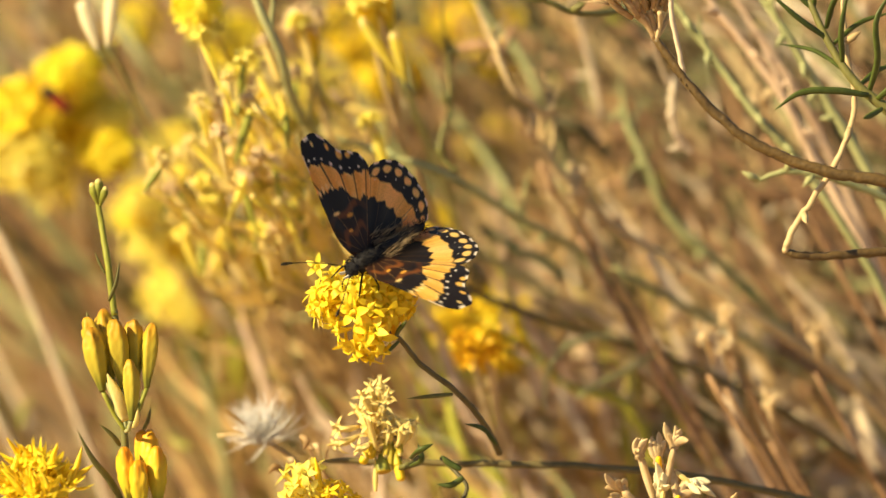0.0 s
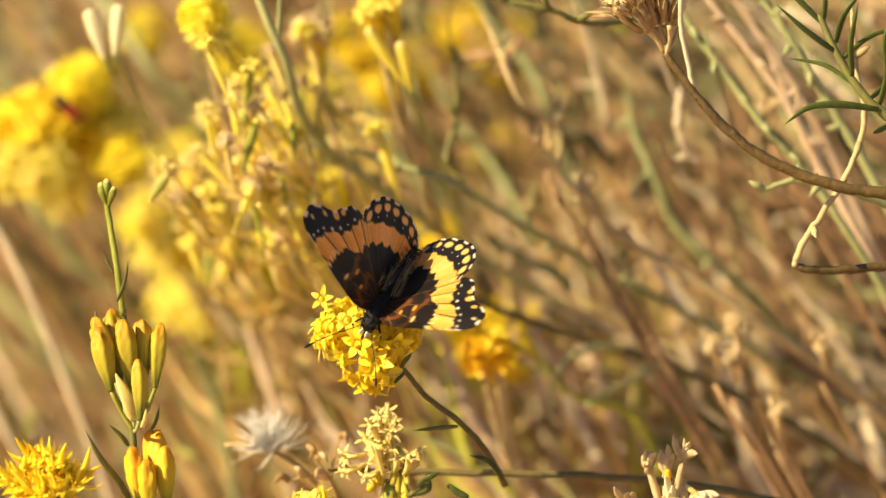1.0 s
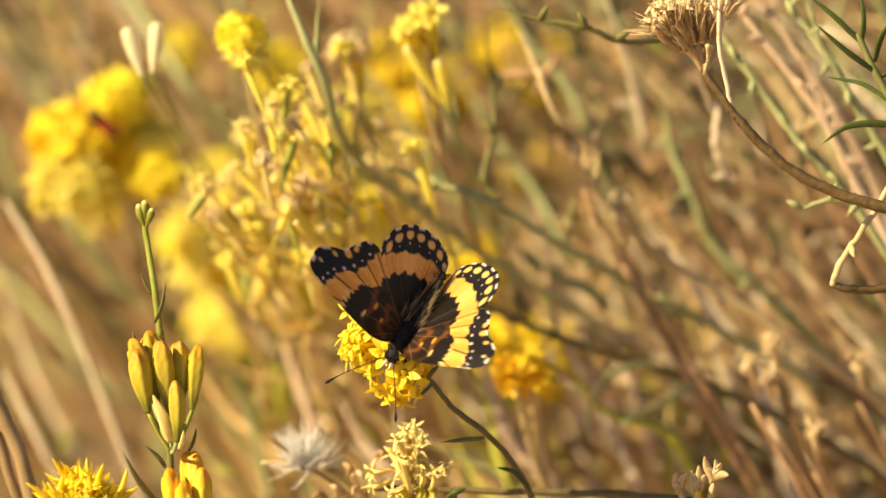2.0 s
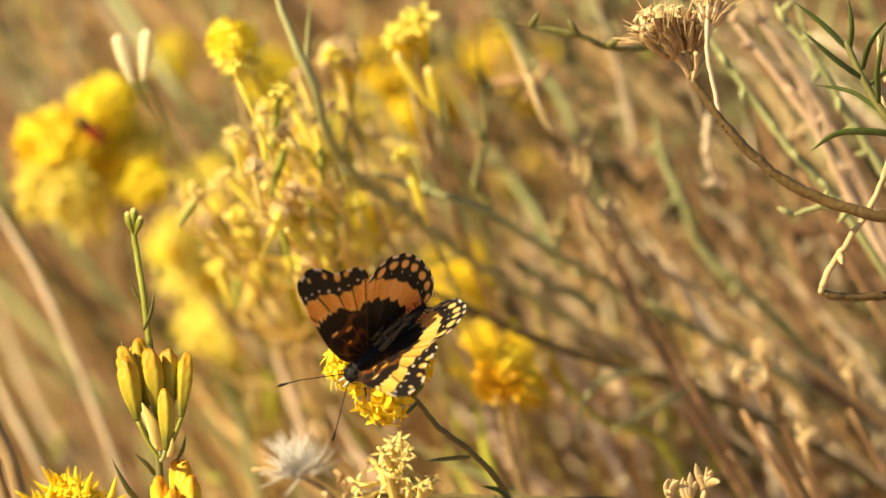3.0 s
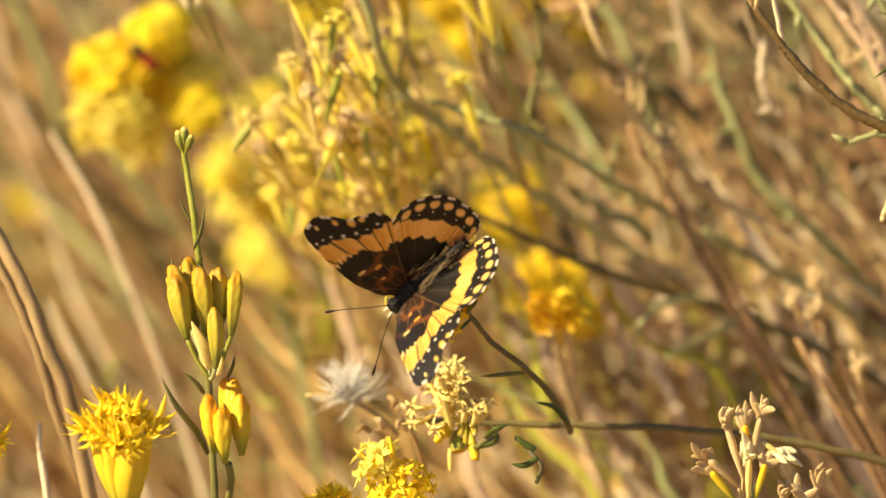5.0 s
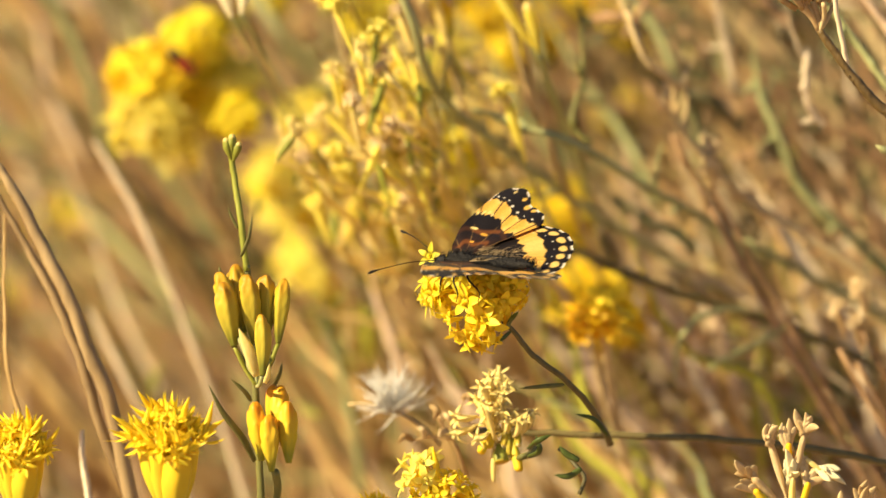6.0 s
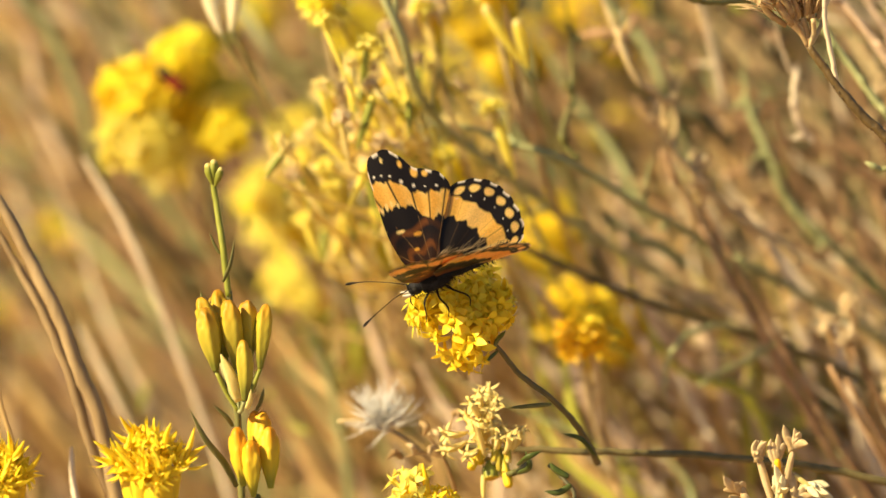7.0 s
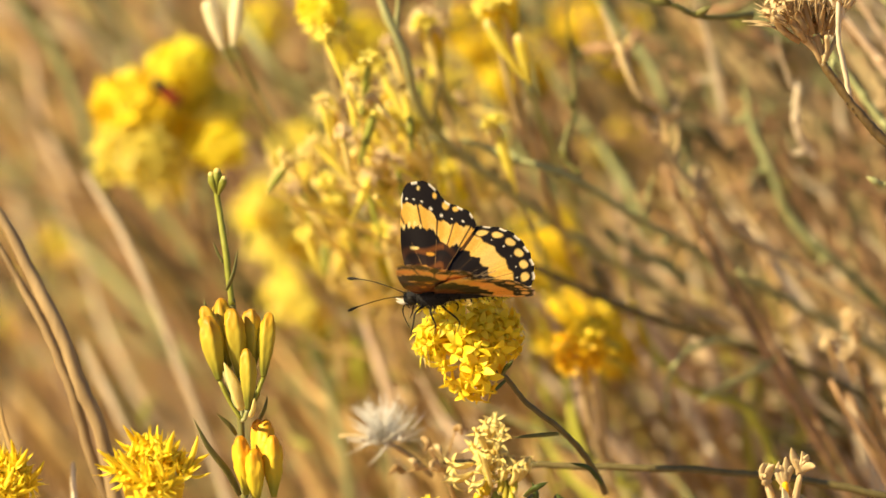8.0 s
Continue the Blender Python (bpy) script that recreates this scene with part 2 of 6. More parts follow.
def floret_mesh(name, material, lobe=1.5, wide=0.72, throat=1.9, curl=0.35, seed=0, style=0.8):
    """A five-lobed star floret: narrow tube, throat, five pointed lobes and a style; z is its axis, 0 the top of the throat."""
    rng = random.Random(seed)
    bm = bmesh.new()
    mm = 0.001
    lean = (rng.uniform(-0.25, 0.25), rng.uniform(-0.25, 0.25))
    prof = [(0.16, -throat), (0.24, -throat * 0.5), (0.42, -0.25), (0.5, 0.0)]
    if style:
        core = [(0.30, 0.0), (0.17, style * 0.6), (0.05, style)]
    else:
        core = [(0.1, -0.2)]
    rings = [[bm.verts.new(((math.cos(k * math.pi / 5) * r + (lean[0] * max(z, 0))) * mm, (math.sin(k * math.pi / 5) * r + lean[1] * max(z, 0)) * mm, z * mm)) for k in range(10)] for r, z in prof + core]
    for a, b in zip(rings, rings[1:]):
        for k in range(10):
            bm.faces.new((a[k], a[(k + 1) % 10], b[(k + 1) % 10], b[k]))
    bm.faces.new(rings[-1])
    rim = rings[3]
    for k in range(5):
        a0 = 2 * math.pi * k / 5 + rng.uniform(-0.12, 0.12)
        c, s = math.cos(a0), math.sin(a0)
        ln = lobe * rng.uniform(0.85, 1.12)
        cu = curl + rng.uniform(-0.3, 0.3)
        prev = [rim[(2 * k - 1) % 10], rim[2 * k], rim[2 * k + 1]]
        for f, w in ((0.3, 1.0), (0.6, 0.8), (0.85, 0.4), (1.0, 0.06)):
            r = 0.42 + ln * f
            z = 0.02 + 0.35 * f - cu * ln * f * f
            hw = wide * w * 0.6
            row = [bm.verts.new(((r * c - side * hw * s) * mm, (r * s + side * hw * c) * mm, (z + dz * w) * mm)) for side, dz in ((-1, 0.06), (0, -0.05), (1, 0.06))]
            for j in range(2):
                bm.faces.new((prev[j], prev[j + 1], row[j + 1], row[j]))
            prev = row
    data = finish(bm, name)
    data.materials.append(material)
    return data


def bud_mesh(name, length, radius, materials, scales=10, seed=0, blunt=0.55, relief=0.09):
    """A slender closed bud: a spindle with five ranks of overlapping keeled bracts, its tip of the second material; z along it from its foot."""
    rng = random.Random(seed)
    bm = bmesh.new()
    mm = 0.001
    n, seg = 34, 30
    turn = rng.uniform(0, 6.28)
    bow = (rng.uniform(-0.06, 0.06), rng.uniform(-0.06, 0.06))
    rows = max(2, scales // 3)
    tops = [[(j + 1 + 0.2 * (k * 2 % 5) + rng.uniform(-0.12, 0.12)) / (rows + 0.7) for j in range(rows)] for k in range(5)]
    rings = []
    for i in range(n):
        f = i / (n - 1)
        r = radius * (0.32 + 0.68 * math.sin(min(f / 0.66, 1) * math.pi / 2) ** 1.2) * (1 if f < 0.62 else 1 - (1 - blunt) * ((f - 0.62) / 0.38) ** 1.6)
        r *= (1.0, 0.93, 0.78, 0.42)[max(0, i - n + 4)]
        ring = []
        for k in range(seg):
            a = 2 * math.pi * k / seg
            x = a / (2 * math.pi) * 5 + turn
            rank, side = int(math.floor(x)) % 5, abs(x - math.floor(x) - 0.5) * 2
            proud = 0.0
            for top in tops[rank]:
                below = top - f
                if 0 < below < 0.62:
                    wide = min(1.0, (below / 0.22) ** 0.6)
                    if side < wide:
                        proud = max(proud, (0.35 + 0.65 * (1 - side / wide)) * (1 - below / 0.62))
            rr = r * (1 - relief * 0.5 + relief * 1.5 * proud)
            ring.append(bm.verts.new(((math.cos(a) * rr + bow[0] * length * f * f) * mm, (math.sin(a) * rr + bow[1] * length * f * f) * mm, f * length * mm)))
        rings.append(ring)
    for i, (a, b) in enumerate(zip(rings, rings[1:])):
        for k in range(seg):
            bm.faces.new((a[k], a[(k + 1) % seg], b[(k + 1) % seg], b[k])).material_index = 1 if i >= n - 6 + (k * 7 % 3) else 0
    bm.faces.new(rings[-1]).material_index = 1
    bm.faces.new(rings[0][::-1])
    data = finish(bm, name)
    for m in materials:
        data.materials.append(m)
    return data


def leaf_mesh(pts, wide, n=14, seed=0):
    """A narrow folded leaf along stage points; width in mm."""
    line = [S(p) for p in spline(pts, n)]
    rad = [wide * 0.001 * w for w in (0.35, 0.5, 0.5, 0.45, 0.3, 0.04)]
    return tube(bmesh.new(), line, rad, 6, 0.35)


FLORET = [floret_mesh("floret", M_PETAL, seed=i, lobe=1.6, wide=0.74, curl=0.05 + 0.2 * i, style=0.6) for i in range(4)]
FLORET_OR = [floret_mesh("floret", M_PETAL_OR, seed=9 + i, lobe=1.1, curl=-0.2) for i in range(2)]
FLORET_GOLD = [floret_mesh("floret", M_GOLD, seed=15 + i, lobe=1.5, wide=0.85, curl=0.1) for i in range(3)]
FLORET_BG = [floret_mesh("floret", M_PETAL_BG, seed=20 + i, lobe=1.7, wide=1.1) for i in range(2)]
FLORET_LEMON = [floret_mesh("floret", M_LEMON, seed=60 + i, lobe=1.7, wide=0.9, curl=0.3 * i, throat=3.4, style=1.2) for i in range(3)]
FLORET_PALE = [floret_mesh("floret", M_PALE, seed=30 + i, lobe=1.5, wide=0.44, curl=0.1 + 0.5 * i, throat=4.4, style=1.5) for i in range(3)]
FLORET_DRY = [floret_mesh("floret", M_DRYFL, seed=40 + i, lobe=1.5, wide=0.62, curl=0.9, throat=3.0, style=1.2) for i in range(2)]
SPIKY = [floret_mesh("floret", M_GOLD, seed=50 + i, lobe=2.1, wide=0.66, curl=-1.0 + 0.4 * i, throat=3.5, style=1.3) for i in range(4)]
INVOL = bud_mesh("involucre", 7.5, 1.5, (M_BRACT, M_BUD), 14, seed=3, blunt=0.95)
INVOL_Y = bud_mesh("involucre", 8.0, 1.05, (M_INVOL, M_INVOL), 9, seed=4, blunt=0.95, relief=0.06)
INVOL_OR = bud_mesh("involucre", 8.0, 1.0, (M_PETAL_OR, M_PETAL_OR), 9, seed=9, blunt=0.95, relief=0.06)
INVOL_SLIM = bud_mesh("involucre", 7.0, 0.62, (M_DRYFL, M_DRYFL), 12, seed=6, blunt=0.7)
INVOL_YSLIM = bud_mesh("involucre", 7.0, 0.8, (M_BUD, M_PALE), 12, seed=7, blunt=0.7)
INVOL_CREAM = bud_mesh("involucre", 7.5, 0.9, (M_PALE, M_PALE), 12, seed=8, blunt=0.6)
INVOL_DRY = bud_mesh("involucre", 7.0, 1.2, (M_DRYFL, M_DRYFL), 12, seed=5, blunt=0.9)


def flower_head(root, centre, way, radius, count, meshes, seed, invol=None, spread=1.25, tilt=0.35, squash=0.8, size=1.0, name="floret", odd=None, depth=None):
    """Florets set on a rounded cushion about centre (stage mm) that faces way; each floret is a part."""
    rng = random.Random(seed)
    q = V(way).to_track_quat('Z', 'Y')
    c = S(centre) - root.location
    for i in range(count):
        f = (i + 0.5) / count
        th = spread * math.sqrt(f) + rng.uniform(-0.1, 0.1)
        ph = i * 2.39996 + rng.uniform(-0.35, 0.35)
        d = Vector((math.sin(th) * math.cos(ph), math.sin(th) * math.sin(ph), math.cos(th)))
        p = Vector((d.x, d.y, d.z * squash)) * radius * 0.001 * rng.uniform(0.9, 1.08)
        face = Vector((d.x + rng.uniform(-tilt, tilt), d.y + rng.uniform(-tilt, tilt), d.z + 0.35 * rng.random()))
        pool = odd if odd and rng.random() < 0.12 else meshes
        part(name, rng.choice(pool), None, root, at=aim_pose(c + q @ p, q @ face, rng.uniform(0, 6.28), size * rng.uniform(0.85, 1.15)))
    if invol:
        n = max(1, int(radius * 0.9))
        for k in range(n):
            a = 6.28 * k / n + rng.uniform(-0.3, 0.3)
            rr = radius * 0.38 if n > 1 else 0
            foot = c + q @ Vector((math.cos(a) * rr * 0.3, math.sin(a) * rr * 0.3, -(depth or 7.5))) * 0.001
            head = c + q @ Vector((math.cos(a) * rr, math.sin(a) * rr, 0)) * 0.001
            part("involucre", invol, None, root, at=aim_pose(foot, head - foot, rng.uniform(0, 6), rng.uniform(0.9, 1.1)))


# ---- ground ----
def build_ground():
    g = new("ground", bpy.data.meshes.new("ground"))
    bm = bmesh.new()
    xs = sorted(set([-400, -120, -40, -12, -5] + [i * 0.12 for i in range(-20, 21)] + [5, 12, 40, 120, 400]))
    ys = sorted(set([-400, -120, -40, -12, -4] + [i * 0.12 for i in range(-12, 40)] + [8, 14, 40, 120, 400]))
    grid = [[bm.verts.new((x, y, noise.noise(Vector((x, y, 0)) * 2.1) * 0.03 - 0.02)) for x in xs] for y in ys]
    for a, b in zip(grid, grid[1:]):
        for i in range(len(xs) - 1):
            bm.faces.new((a[i], a[i + 1], b[i + 1], b[i]))
    bm.to_mesh(g.data)
    bm.free()
    for p in g.data.polygons:
        p.use_smooth = True
    g.data.materials.append(M_SOIL)
    tagged(g, "bare sandy desert soil under the shrubs", "ground", kind="structure")


build_ground()

def G(x, y, z=-0.03):
    """The stage place of a world point near the ground."""
    p = Vector((x, y, z)) - CENTRE
    return (p.dot(AX_U) * 1000, p.dot(AX_W) * 1000, p.dot(AX_D) * 1000)


# ---- butterfly ----
BLACK, BROWN = (0.009, 0.005, 0.004), (0.034, 0.012, 0.005)
ORANGE, AMBER = (0.72, 0.36, 0.045), (0.85, 0.51, 0.10)
CREAM, WHITE = (0.88, 0.67, 0.25), (0.82, 0.76, 0.64)


def blend(a, b, f):
    f = min(max(f, 0.0), 1.0)
    return tuple(x + (y - x) * f for x, y in zip(a, b))


def step(edge, x, soft=0.22):
    return min(max((x - edge) / soft + 0.5, 0.0), 1.0)


FORE = [(0.8, 2.0), (3.0, 3.7), (6.2, 4.7), (11, 5.2), (15.5, 5.2), (19.0, 5.0), (20.3, 4.3), (20.9, 3.0), (20.6, 1.3), (19.3, -0.1),
        (17.5, -1.2), (16.5, -2.7), (15.8, -4.3), (14.5, -5.7), (12.6, -6.1), (10.8, -5.2), (6.7, -2.9), (0.8, -0.8)]
HIND = [(0.8, -0.2), (6.0, -0.4), (10.2, -2.4), (12.6, -5.9), (12.8, -9.6), (11.6, -12.2), (9.3, -14.0), (6.2, -15.0), (3.4, -15.0), (1.9, -14.3), (1.2, -12.5), (0.9, -7), (0.6, -2)]


def spots(x, y, col, where):
    for sx, sy, rx, ry, c in where:
        k = 0.68 if c is WHITE else 0.85
        e = math.hypot((x - sx) / (rx * k), (y - sy) / (ry * k))
        col = blend(col, c, (1.0 - e) / 0.35 + 0.3)
    return col


FORE_DOTS = [(17.2, 4.4, 0.35, 0.3, WHITE), (17.1, 3.3, 0.3, 0.28, WHITE), (16.7, 2.1, 0.35, 0.3, WHITE), (15.4, 0.7, 0.5, 0.42, WHITE), (14.3, -0.9, 0.42, 0.42, WHITE),
             (13.7, -2.5, 0.25, 0.25, WHITE), (13.3, -4.2, 0.35, 0.35, WHITE), (19.3, 2.7, 0.6, 0.25, CREAM), (18.0, 0.2, 0.7, 0.4, AMBER), (16.2, -1.5, 0.95, 0.65, AMBER),
             (15.6, -3.0, 0.6, 0.55, AMBER), (11.9, 4.7, 0.6, 0.3, CREAM), (12.3, 3.9, 0.75, 0.3, CREAM), (12.6, 3.1, 0.6, 0.25, CREAM), (12.1, 2.2, 0.5, 0.25, CREAM),
             (8.2, 3.0, 0.34, 0.85, CREAM), (7.2, 0.6, 0.42, 0.8, ORANGE), (5.0, 1.4, 0.3, 0.5, ORANGE)]


def fore_pigment(x, y, rim, low):
    """Forewing: dark tip with white dots, amber band, dark middle, tawny base."""
    r = math.hypot(x - 0.8, y)
    zig = 0.32 * math.sin(y * 3.4) + 0.12 * math.sin(y * 9.1)
    inner = float(np.interp(y, [-6, -1.2, -0.4, 1.2, 2.2, 5.2], [8.7, 9.0, 10.9, 11.8, 12.1, 12.1])) + zig
    outer = float(np.interp(y, [-6, -2.0, -0.3, 1.2, 3, 5.2], [12.2, 12.9, 13.5, 15.4, 16.1, 16.4])) + zig * 0.7
    col = blend(BROWN, BLACK, step(5.6, r, 2.5))
    ang = math.atan2(y, x - 0.8)
    cell = 0.5 + 0.5 * math.sin(ang * 31 + 0.8 + 0.5 * math.sin(x * 1.3))
    band = blend((0.74, 0.40, 0.06), AMBER, cell)
    ends = max(1 - abs(x - inner) / 1.3, 1 - abs(x - outer) / 0.9, 0)
    band = blend(band, CREAM, 0.55 * ends * cell)
    if low:
        band = blend(band, CREAM, 0.5)
        col = blend((0.15, 0.045, 0.01), BLACK, step(6.0, r, 1.0))
    col = blend(col, band, step(inner, x) * (1 - step(outer, x)))
    vein = abs(math.sin(ang * 15.5 + 0.4))
    col = blend(col, blend(col, BLACK, 0.92), (1 - vein / 0.24) * (1.6 if x > inner else 1.0))
    if 1.0 < r < 9.0:
        col = blend(col, (0.42, 0.24, 0.08), 0.6 * (1 - abs(math.sin(ang * 7.5 + 0.2)) / (0.15 if r < 6 else 0.06)))
    if 3.0 < r < 9.2:
        col = blend(col, (0.24, 0.075, 0.012), 0.75 * max(0.0, math.sin(r * 1.9 + math.sin(ang * 9)) - 0.1) * (1 if abs(y - 0.8) < 2.2 else 0.3))
    col = spots(x, y, col, FORE_DOTS)
    if rim > 0.97 and x > 14 and math.sin(ang * 46.0) > 0.3:
        col = blend(col, WHITE, (rim - 0.97) / 0.012)
    return col


def hind_pigment(x, y, rim, low):
    """Hindwing: dark base, wide amber band, dark border with a row of amber spots and white fringe."""
    ang = math.atan2(-y - 0.6, x - 0.8)
    r = math.hypot(x - 0.8, y + 0.6)
    zig = 0.3 * math.sin(ang * 26) + 0.1 * math.sin(ang * 57)
    col = blend(BROWN, BLACK, step(2.5, r, 2.5))
    if low:
        col = blend((0.15, 0.05, 0.012), BLACK, step(4.0, r, 0.8))
    band = blend(blend((0.74, 0.42, 0.07), AMBER, 0.5 + 0.5 * math.sin(ang * 40 + 1.2)), CREAM, 0.25 + 0.25 * math.sin(ang * 9))
    col = blend(col, band, step(8.5 + zig, r) * (1 - step(11.6 + zig * 0.6, r)))
    vein = abs(math.sin(ang * 20.0))
    col = blend(col, blend(col, BLACK, 0.6), 1 - vein / 0.10)
    cell = (ang * 20.0 / math.pi) % 1.0 - 0.5
    reach = r / max(rim, 0.05)
    e = math.hypot(cell * reach * math.pi / 20.0 / 0.88, (r - (reach - 1.5)) / 0.68)
    if 0.25 < ang < 1.52:
        col = blend(col, CREAM if low else blend(AMBER, CREAM, 0.5), (1.0 - e) / 0.3 + 0.3)
        e2 = math.hypot(cell * reach * math.pi / 20.0, r - (reach - 2.75)) / 0.17
        col = blend(col, WHITE, (1.0 - e2) / 0.4)
    if 1.5 < r < 8:
        col = blend(col, (0.30, 0.17, 0.06), 0.7 * (1 - abs(math.sin(ang * 13 + 0.5)) / 0.07))
    if x < 2.4 and y > -11.7 and y < -7:
        col = blend(col, CREAM, 0.5)
    if rim > 0.972 and abs(cell) < 0.26:
        col = blend(col, WHITE, (rim - 0.972) / 0.012)
    return col


def wing_mesh(name, edge, hub, pigment, side, lift, twist):
    """A thin wing of two skins with a cambered, pleated surface; side +1 is the right, -1 the left."""
    ns, nr = 150, 80
    dense = [Vector(p) for p in spline([(x, y, 0) for x, y in edge], ns)]
    hub3 = Vector((hub[0], hub[1], 0))
    verts, cols, faces = [], [], []
    for low in (False, True):
        base = len(verts)
        for i, e in enumerate(dense):
            a = math.atan2(e.y - hub[1], e.x - hub[0])
            trim = 1 - 0.012 * (0.5 + 0.5 * math.cos(a * 44)) * (1 if (e - hub3).length > 9 else 0)
            for j in range(nr + 1):
                f = 0.04 + 0.96 * j / nr
                p = hub3 + (e - hub3) * f * trim
                rad = (p - hub3).length
                z = lift + 0.035 * rad * math.sin(min(rad / 20, 1) * math.pi) + 0.10 * f * math.sin(a * 14) - 0.0014 * rad * rad
                z += twist * (p.y - 2.0) * min(rad / 8, 1)
                z -= 0.05 if low else 0.0
                verts.append((side * p.x * 0.001, p.y * 0.001, z * 0.001))
                cols.append((*pigment(p.x, p.y, f, low), 1.0))
        for i in range(ns - 1):
            for j in range(nr):
                q = base + i * (nr + 1) + j
                quad = (q, q + 1, q + nr + 2, q + nr + 1)
                faces.append(quad if (side > 0) == low else quad[::-1])
    data = bpy.data.meshes.new(name)
    data.from_pydata(verts, [], faces)
    layer = data.color_attributes.new("pigment", 'FLOAT_COLOR', 'POINT')
    layer.data.foreach_set("color", [c for col in cols for c in col])
    for p in data.polygons:
        p.use_smooth = True
    data.materials.append(M_WING)
    return data


def body_lathe(name, prof, parent, material, fur=0.0, bend=0.0, seed=0, wide=1.0):
    """A rounded body piece along y from (y, radius) in mm; fur adds short hairs."""
    rng = random.Random(seed)
    bm = bmesh.new()
    pts = spline([(y, r, 0) for y, r in prof], 18)
    line, rad = [], []
    for p in pts:
        line.append(Vector((0, p.x, bend * (p.x - prof[0][0]) ** 2)) * 0.001)
        rad.append(max(p.y, 0.05) * 0.001)
    tube(bm, line, rad, 14, wide, 0.03, rng)
    if fur:
        for k in range(int(fur)):
            i = rng.randrange(1, len(line) - 1)
            a = rng.uniform(0, 6.28)
            d = Vector((math.cos(a), rng.uniform(-0.7, 0.1), math.sin(a))).normalized()
            s = line[i] + Vector((math.cos(a), 0, math.sin(a) * wide)) * rad[i] * 0.95
            tube(bm, [s, s + d * 0.0005, s + d * 0.0009 + Vector((0, -0.0003, 0))], [0.00005, 0.00003, 0.00001], 3)
    return part(name, finish(bm, name), material, parent)


def hair_line(name, parent, pts, radii, material, seg=7, n=16, rings=0.0):
    """A slender limb through points in the butterfly's own millimetres."""
    bm = bmesh.new()
    line = [Vector(p) * 0.001 for p in spline(pts, n)]
    tube(bm, line, [r * 0.001 for r in radii], seg, 1.0, rings)
    return part(name, finish(bm, name), material, parent)


def build_butterfly():
    b = thing("butterfly", (0, 0, 0), "black and orange butterfly with white wing spots on yellow florets", "butterfly")
    body_lathe("thorax", [(-2.4, 0.9), (-1.2, 1.45), (0.6, 1.6), (2.0, 1.25), (2.7, 0.7)], b, M_FUR, fur=420, seed=1, wide=1.0)
    body_lathe("abdomen", [(-1.8, 0.95), (-4, 1.05), (-7, 1.0), (-9.5, 0.8), (-11.4, 0.45), (-12.0, 0.12)], b, M_FUR, fur=320, bend=-0.006, seed=2)
    head = body_lathe("head", [(2.3, 0.5), (2.9, 0.95), (3.7, 1.0), (4.3, 0.6), (4.6, 0.2)], b, M_FUR, fur=120, seed=3)
    for s in (-1, 1):
        bm = bmesh.new()
        bmesh.ops.create_uvsphere(bm, u_segments=12, v_segments=8, radius=0.00058)
        bmesh.ops.scale(bm, verts=bm.verts, vec=(0.7, 1, 1.1))
        bmesh.ops.translate(bm, verts=bm.verts, vec=(s * 0.00082, 0.0035, 0.0001))
        part("eye", finish(bm, "eye"), M_BLACK, head)
        hair_line("palp", head, [(s * 0.35, 4.1, -0.5), (s * 0.5, 5.0, -0.35), (s * 0.55, 5.7, 0.1)], (0.22, 0.28, 0.06), M_WHITE, n=8)
        hair_line("antenna", b, [(s * 0.45, 4.0, 0.6), (s * 2.4, 7.0, 1.5), (s * 4.6, 10.2, 1.9), (s * 5.6, 11.9, 1.9), (s * 6.1, 12.8, 1.8)],
                  (0.08, 0.07, 0.07, 0.07, 0.075, 0.09, 0.2, 0.25, 0.1), M_BLACK, n=26, rings=0.08)
        for y0, y1, out, drop in ((1.6, 3.6, 2.6, -4.6), (0.5, 0.2, 3.4, -4.8), (-0.8, -3.4, 3.2, -4.8)):
            hair_line("leg", b, [(s * 0.7, y0, -1.1), (s * out * 0.75, (y0 + y1) / 2 + 0.4, -1.6), (s * out, y1, drop * 0.75), (s * (out + 0.3), y1 + 0.5, drop)], (0.2, 0.16, 0.11, 0.06), M_BLACK, n=12)
    hair_line("proboscis", head, [(0, 4.3, -0.5), (0, 4.9, -1.8), (0, 4.6, -3.6), (0, 4.2, -4.8)], (0.12, 0.1, 0.07, 0.04), M_BLACK, n=12)
    wings = []
    for s, side in ((1, "right"), (-1, "left")):
        hind = part("hindwing", wing_mesh("hindwing", HIND, (0.8, -0.6), hind_pigment, s, -0.05, 0.14), None, b, "hindwing with amber band and spotted black border")
        bm = bmesh.new()
        hairs = random.Random(31 + s)
        for k in range(80):
            y = -1.2 - 6.5 * hairs.random() ** 1.3
            o = Vector((s * hairs.uniform(1.3, 3.2), y, 0.3))
            d = Vector((s * hairs.uniform(0.0, 0.7), -1.0, hairs.uniform(0.05, 0.45))).normalized() * hairs.uniform(1.2, 2.9)
            tube(bm, [o * 0.001, (o + d * 0.5) * 0.001, (o + d + Vector((0, 0, -0.25))) * 0.001], [0.00004, 0.000035, 0.00001], 3)
        part("hair_fringe", finish(bm, "hair_fringe"), M_HAIR, hind, "pale hairs along the inner wing edge")
        fore = part("forewing", wing_mesh("forewing", FORE, (0.8, 0.4), fore_pigment, s, 0.3, 0.14), None, b, "forewing with amber band and white-dotted dark tip")
        wings += [(s, fore, "fore"), (s, hind, "hind")]
    return b, wings


BUTTERFLY, WINGS = build_butterfly()


